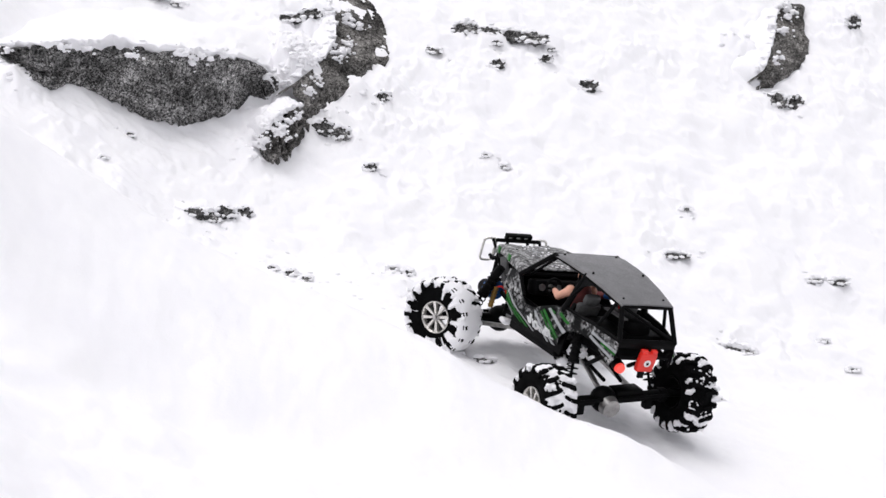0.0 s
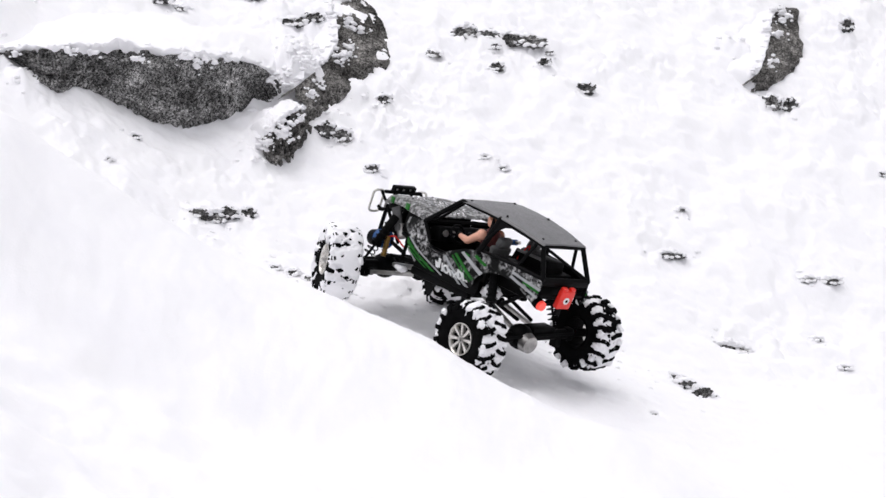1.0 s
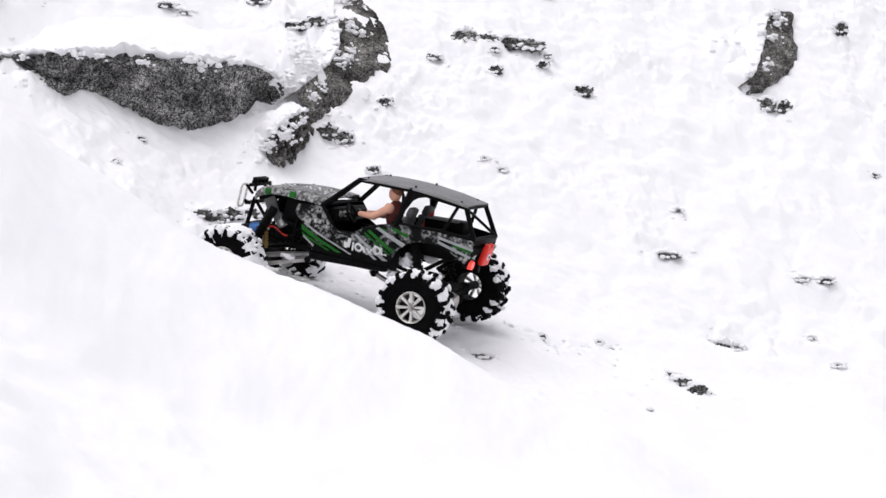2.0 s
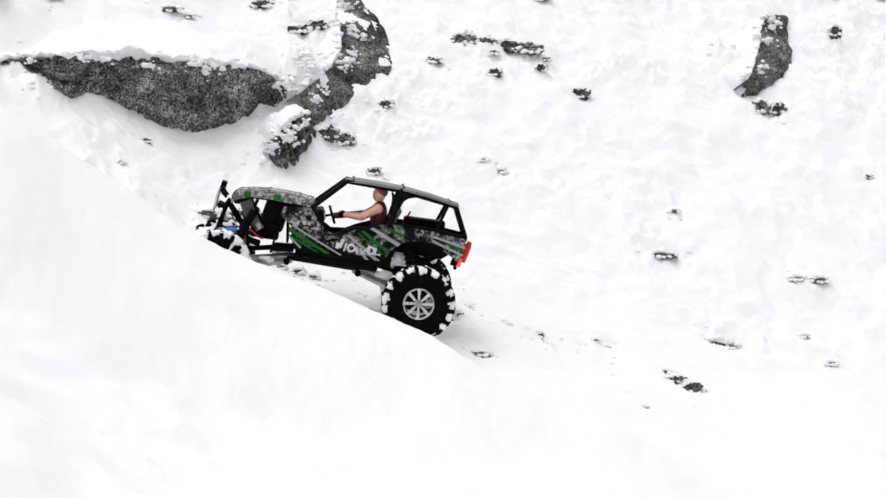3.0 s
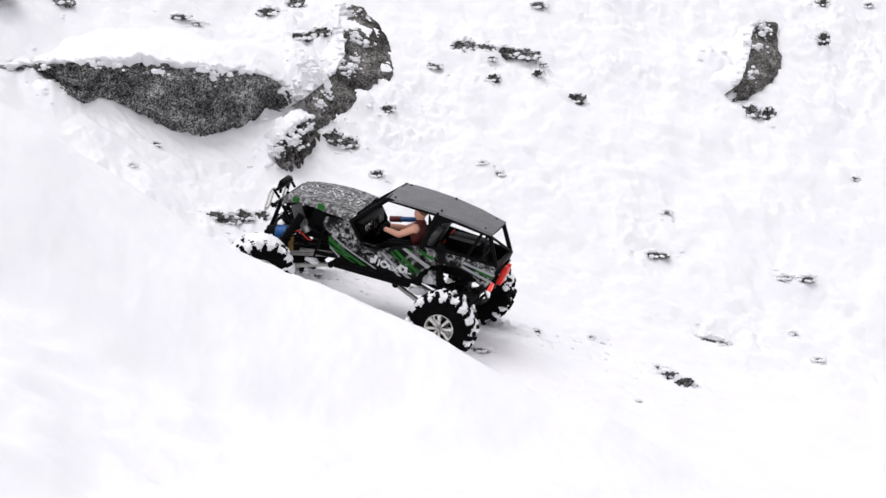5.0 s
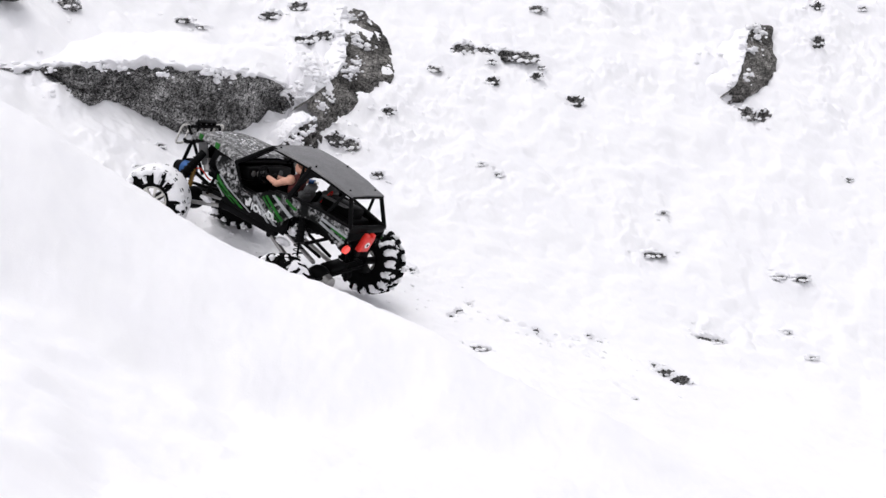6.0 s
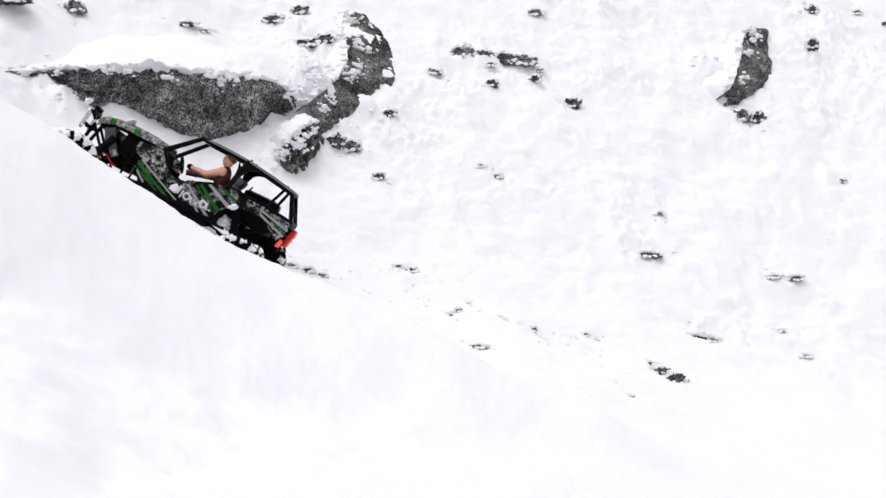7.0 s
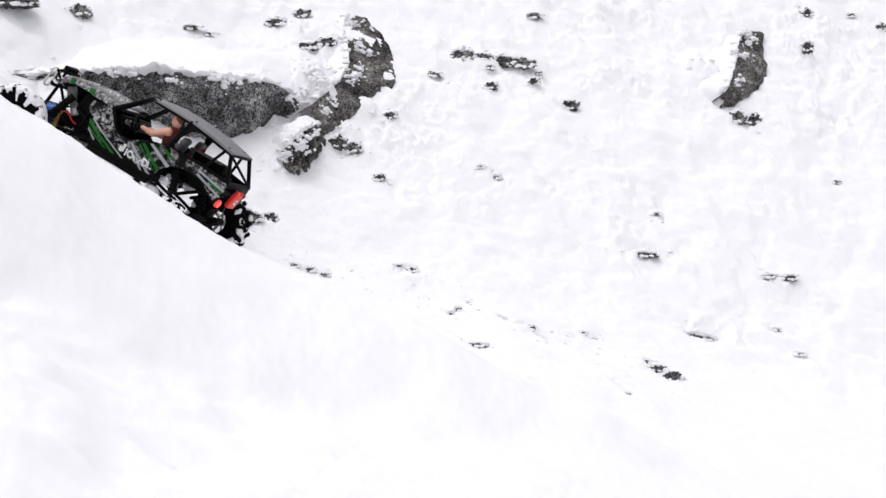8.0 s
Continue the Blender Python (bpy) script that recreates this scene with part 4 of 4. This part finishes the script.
def build_wheel(truck, seed, cover, sides):
    """A wheel about the y axis with its outer face towards +y."""
    wheel = new("wheel")
    wheel.parent = truck
    bm = bmesh.new()
    profile = [(-.022, .0262), (-.0265, .031), (-.0285, .042), (-.0285, .053), (-.0265, .0595), (-.021, .0625), (-.010, .0635), (0, .0638),
               (.010, .0635), (.021, .0625), (.0265, .0595), (.0285, .053), (.0285, .042), (.0265, .031), (.022, .0262)]
    rows = []
    for i in range(48):
        a = 2 * math.pi * i / 48
        rows.append([bm.verts.new((r * math.cos(a), y, r * math.sin(a))) for y, r in profile])
    grid_faces(bm, rows + [rows[0]])
    lug = []
    for i in range(17):
        a = 360 * i / 17
        for s in (1, -1):
            turn = pose(0, 0, 0, 0, -(a + (10.6 if s < 0 else 0)), 0)
            add_box(bm, (.0092, .0125, .0070), turn @ pose(.0655, s * .0075, 0, 0, 0, 0) @ pose(0, 0, 0, s * 28), .0012)
            add_box(bm, (.0090, .0115, .0080), turn @ pose(.0645, s * .0190, .0040 * 1, 0, 0, 0) @ pose(0, 0, 0, s * 12, 0, 0), .0012)
            add_box(bm, (.0150, .0062, .0084), turn @ pose(.0585, s * .0275, .0045, 0, 0, s * -14), .0012)
    bmesh.ops.recalc_face_normals(bm, faces=bm.faces)
    for v in bm.verts:
        v.co.y *= .93
        r = math.hypot(v.co.x, v.co.z)
        k = (.027 + (r - .027) * .895) / r if r > .027 else 1
        v.co.x, v.co.z = v.co.x * k, v.co.z * k
    part("tyre", bm, RUBBER, wheel, "chunky black rubber tyre")
    bm = bmesh.new()
    rows = []
    barrel = [(.0170, .0238), (-.018, .0238), (-.0232, .0250), (-.0246, .0268), (-.0215, .0276)]
    for i in range(40):
        a = 2 * math.pi * i / 40
        rows.append([bm.verts.new((r * math.cos(a), y, r * math.sin(a))) for y, r in barrel])
    grid_faces(bm, rows + [rows[0]])
    part("rim_barrel", bm, BLACK, wheel)
    bm = bmesh.new()
    barrel = [(.0200, .0266), (.0240, .0274), (.0246, .0262), (.0225, .0243), (.0160, .0236)]
    rows = []
    for i in range(40):
        a = 2 * math.pi * i / 40
        rows.append([bm.verts.new((r * math.cos(a), y, r * math.sin(a))) for y, r in barrel])
    grid_faces(bm, rows + [rows[0]])
    bmesh.ops.recalc_face_normals(bm, faces=bm.faces)
    rim = part("rim", bm, CHROME, wheel, "silver chromed rim")
    for i in range(8):
        bm = bmesh.new()
        m = pose(0, 0, 0, 0, 45 * i, 0)
        for u0, u1, y0, y1, w0, w1 in ((.005, .0250, .0190, .0210, .0030, .0058),):
            vs = []
            for u, y, w in ((u0, y0, w0), (u1, y1, w1)):
                vs.append([bm.verts.new(m @ Vector(c)) for c in ((u, y + .0025, -w / 2), (u, y + .0025, w / 2), (u, y - .0035, w / 2), (u, y - .0035, -w / 2))])
            grid_faces(bm, vs, wrap=True)
            bm.faces.new(vs[1])
        part("spoke", bm, CHROME, rim)
    bm = bmesh.new()
    add_rod(bm, (0, .010, 0), (0, .0225, 0), .0075, .0064, 16)
    add_rod(bm, (0, .0225, 0), (0, .0262, 0), .0036, .0034, 6)
    part("hub", bm, ALLOY, rim, "grey hub with hexagonal nut")
    bm = bmesh.new()
    add_rod(bm, (0, -.030, 0), (0, .010, 0), .0075, seg=12)
    part("stub_axle", bm, BLACK, wheel)
    # snow packed into the tread and over the flanks, sunk out of sight where the rubber is bare
    off = Vector((seed * 5.3, 0, seed * 2.1))
    line = [(-.0250, .040), (-.0262, .046), (-.0260, .0515), (-.0235, .0555), (-.0190, .0580), (-.0120, .0594), (-.0060, .0598), (0, .0600),
            (.0060, .0598), (.0120, .0594), (.0190, .0580), (.0235, .0555), (.0260, .0515), (.0262, .046), (.0250, .040), (.0240, .035)]
    na, nw = 210, 46
    verts, kept = [], []
    for i in range(na):
        a = 2 * math.pi * i / na
        for j in range(nw):
            f = (len(line) - 1) * j / (nw - 1)
            k = min(int(f), len(line) - 2)
            y, r = (line[k][q] + (line[k + 1][q] - line[k][q]) * (f - k) for q in (0, 1))
            p = Vector((math.cos(a), y * 16, math.sin(a)))
            flank_side = min(1.0, max(0.0, (.0555 - r) / .006))
            keep = .85 * noise.noise(p * 1.6 + off) + .55 * noise.noise(p * 5 + off) + .45 * noise.noise(p * 13 + off) + cover
            keep += flank_side * (sides + .8 * noise.noise(p * 2.2 + off * 3) - .25)
            thick = max(-.004, min(1.0, keep * 2.2) * (.0042 + .0042 * max(0, cover))) + .0009 * noise.noise(p * 26)
            out = Vector((math.cos(a) * r, y, math.sin(a) * r))
            way = Vector((math.cos(a) * (r - .040), y * .55, math.sin(a) * (r - .040))) if r > .052 else Vector((0, y, 0))
            verts.append(out + way.normalized() * thick)
            kept.append(keep)
    faces = []
    for i in range(na):
        for j in range(nw - 1):
            q = (i * nw + j, i * nw + j + 1, (i + 1) % na * nw + j + 1, (i + 1) % na * nw + j)
            if max(kept[k] for k in q) > -.1:
                faces.append(q[::-1])
    me = bpy.data.meshes.new("packed_snow")
    me.from_pydata(verts, [], faces)
    me.materials.append(SNOW)
    me.shade_smooth()
    packed = new("packed_snow", me)
    packed.parent = wheel
    tagged(packed, "snow packed into the tread", kind="stuff")
    # clods wedged between the shoulder lugs
    rng = random.Random(seed)
    spots = []
    for i in range(17):
        for s in (1, -1):
            a = 2 * math.pi * (i + .56 + (0 if s > 0 else .5)) / 17
            c = Vector((math.cos(a), 0, math.sin(a)))
            if noise.noise(c * 1.7 + off * 1.3) + cover * .9 < -.02:
                continue
            for _ in range(4):
                r = rng.uniform(.0520, .0605)
                spots.append((Vector((c.x * r, s * rng.uniform(.0205, .0262), c.z * r)) + Vector((-c.z, 0, c.x)) * rng.gauss(0, .0018), rng.uniform(.0030, .0056), 1.0))
    crumbs("wedged_snow", spots, wheel, "clods of snow between the lugs")
    return wheel


TRUCK = tagged(new("toy_truck"), "black, grey and green radio-controlled rock crawler truck caked with snow", "toy truck")
for side in (1, -1):
    build_side(TRUCK, side)
build_cage(TRUCK)
build_hood(TRUCK)
build_front(TRUCK)
build_cabin(TRUCK)
build_rear(TRUCK)
build_underside(TRUCK)
FRONT_AXLE, REAR_AXLE = build_axle(TRUCK, "front_axle"), build_axle(TRUCK, "rear_axle")
WHEELS = {"fl": build_wheel(TRUCK, 1, .62, -.62), "fr": build_wheel(TRUCK, 2, .16, -.9), "rl": build_wheel(TRUCK, 3, .22, -.9), "rr": build_wheel(TRUCK, 4, .18, -1.0)}


def build_lump(seed):
    bm = bmesh.new()
    off = Vector((seed * 3.7, seed, 0))
    for v in bmesh.ops.create_icosphere(bm, subdivisions=3, radius=1.0)["verts"]:
        n = v.co.copy()
        v.co = Vector((n.x * .007, n.y * .005, n.z * .011)) * (1 + .5 * fbm(n * 1.3 + off, 3))
    ob = part("snow_lump", bm, SNOW)
    return tagged(ob, "small lump of snow thrown up by a wheel", "snow", "thrown lumps of snow")


LUMPS = [build_lump(k + 1) for k in range(4)]


# ---- what moves ----
TRUCK_ROWS = [
    (0.0, pose(0.1860, -0.1718, -0.1617, 8.84, -9.02, 117.48)),
    (0.2, pose(0.1635, -0.1536, -0.1509, 10.55, -9.68, 119.58)),
    (0.5, pose(0.1266, -0.1378, -0.1287, 10.23, -10.64, 121.90)),
    (0.8, pose(0.0437, -0.0938, -0.1107, 8.04, -8.25, 129.14)),
    (1.0, pose(0.0178, -0.0685, -0.0928, 10.77, -9.12, 129.75)),
    (1.2, pose(-0.0046, -0.0576, -0.0813, 12.86, -10.45, 131.22)),
    (1.5, pose(-0.0564, -0.0247, -0.0692, 15.21, -10.32, 137.10)),
    (1.7, pose(-0.1095, -0.0044, -0.0678, 7.88, -5.15, 144.77)),
    (2.8, pose(-0.2213, -0.0500, -0.0606, 7.81, -9.71, 180.53)),
    (3.5, pose(-0.2247, -0.0473, -0.0617, 9.84, -9.34, 179.97)),
    (4.0, pose(-0.2182, -0.0530, -0.0726, 11.51, -7.89, 178.21)),
    (4.2, pose(-0.1491, -0.0531, -0.0868, -6.04, -9.62, 177.41)),
    (4.5, pose(-0.1141, -0.0584, -0.0796, -8.59, -13.66, 171.23)),
    (4.7, pose(-0.1150, -0.0495, -0.0823, -7.16, -12.57, 170.98)),
    (5.8, pose(-0.3236, 0.0541, -0.0050, 9.41, -16.09, 134.32)),
    (6.0, pose(-0.3653, 0.0590, 0.0076, 8.81, -17.45, 140.88)),
    (6.2, pose(-0.4415, 0.0493, 0.0288, 3.28, -23.29, 169.97)),
    (6.5, pose(-0.5252, 0.0216, 0.0358, -2.91, -27.78, 189.64)),
    (7.0, pose(-0.5688, 0.0169, 0.0385, 17.22, -26.16, 170.22)),
    (7.5, pose(-0.5975, 0.0315, 0.0787, 9.18, -29.61, 171.62)),
    (8.0, pose(-0.6660, 0.0997, 0.1089, 17.49, -24.52, 152.58)),
]
# height of each wheel's hub in the truck, and the steering angle of the front wheels
LIFT = {"fl": [(0, .020), (.5, .028), (1, .024), (1.5, .022), (2.8, .020), (4.5, .022), (5.8, .018), (6, .018), (7, .032), (7.5, .044), (8, .032)],
        "fr": [(0, .020), (2.8, .018), (4.5, .022), (8, .020)],
        "rl": [(0, .004), (.5, .004), (1, .010), (1.5, .0), (1.7, .012), (2.8, .013), (4, .010), (4.2, .029), (4.7, .034), (5.8, -.012), (6.0, -.012), (6.2, -.008), (7, .0), (8, -.004)],
        "rr": [(0, .031), (.5, .036), (1, .030), (1.5, .043), (1.7, .032), (2.8, .025), (4.5, .013), (5.8, .036), (7, .045), (7.5, .034), (8, .036)]}
# how far ahead of the middle the front hubs stand as the axle swings on its links
REACH = [(0, .168), (.5, .168), (1, .176), (1.5, .165), (2.8, .190), (4.0, .190), (4.2, .181), (4.7, .181), (5.8, .156), (6.0, .154), (6.5, .172), (7, .188), (7.5, .196), (8, .194)]
TRAIL = [(0, -.189), (1.5, -.194), (1.7, -.190), (2.8, -.176), (4.0, -.177), (4.2, -.187), (8, -.189)]
STEER = [(0, 26), (.2, 24), (.5, 26), (.8, 0), (1, -27), (1.2, 8), (1.5, 4), (1.7, -14), (2.8, 14), (3.5, 12), (4, 16), (4.2, 28), (4.7, 30), (5.8, 22), (6, 26), (6.2, 0), (6.5, 10), (7, 24), (8, 22)]


def read(table, t):
    return float(np.interp(t, [r[0] for r in table], [r[1] for r in table]))


def motions():
    walk(TRUCK, TRUCK_ROWS)
    times = [round(.1 * k, 1) for k in range(81)]
    # how far the truck has rolled along its own nose
    rolled, total = {}, 0.0
    for (t0, a), (t1, b) in zip(TRUCK_ROWS, TRUCK_ROWS[1:]):
        step = (b.translation - a.translation).dot(a.to_3x3() @ Vector((1, 0, 0)))
        rolled[t0] = total
        total += step
    rolled[TRUCK_ROWS[-1][0]] = total
    roll_table = sorted(rolled.items())
    for key, ob in WHEELS.items():
        side = 1 if key[1] == "l" else -1
        front = key[0] == "f"
        rows = []
        for t in times:
            spin = read(roll_table, t) / WHEEL_R
            steer = read(STEER, t) if front else 0.0
            m = pose(read(REACH, t) if front else read(TRAIL, t), side * HUB_Y, read(LIFT[key], t), 0, 0, steer) @ Matrix.Rotation(spin + hash_turn(key), 4, "Y")
            if side < 0:
                m = m @ pose(0, 0, 0, 0, 0, 180)
            rows.append((t, m))
        walk(ob, rows)
    for ob, l, r in ((FRONT_AXLE, "fl", "fr"), (REAR_AXLE, "rl", "rr")):
        rows = []
        for t in times[::5]:
            a, b = read(LIFT[l], t), read(LIFT[r], t)
            rows.append((t, pose(read(REACH, t) if ob is FRONT_AXLE else read(TRAIL, t), 0, (a + b) / 2, math.degrees(math.atan2(a - b, 2 * HUB_Y)))))
        walk(ob, rows)

    # lumps of snow: at rest in the trough, thrown up, and at rest again
    for ob, start, up, peak, land_t, end in lump_ways(LUMPS):
        a, b = Vector((*start, snow_height(*start))), Vector((*end, snow_height(*end)))
        rows = [(0.0, pose(*a)), (up, pose(*a)), ((up + 7.0) / 2, pose(*(a.lerp(Vector(peak), .55) + Vector((0, 0, .02))), 40, 10, 20)), (7.0, pose(*peak, 60, 30, 30)),
                ((7.0 + land_t) / 2, pose(*(b.lerp(Vector(peak), .6) + Vector((0, 0, .015))), 100, 60, 40)), (land_t, pose(*b, 130, 80, 40)), (8.0, pose(*b, 130, 80, 40))]
        walk(ob, rows)


def lump_ways(things):
    ways = [((-.62, .10), 6.7, (-.512, -.10, .141), 7.4, (-.50, .02)), ((-.52, .12), 6.75, (-.40, -.08, .099), 7.35, (-.36, .03)),
            ((-.70, .20), 6.6, (-.61, .12, .23), 7.6, (-.55, .30)), ((-.72, .24), 6.6, (-.71, .25, .25), 7.5, (-.66, .36))]
    return [(ob, *w) for ob, w in zip(things, ways)]


def hash_turn(key):
    return {"fl": .3, "fr": 1.1, "rl": 2.0, "rr": .7}[key]


motions()
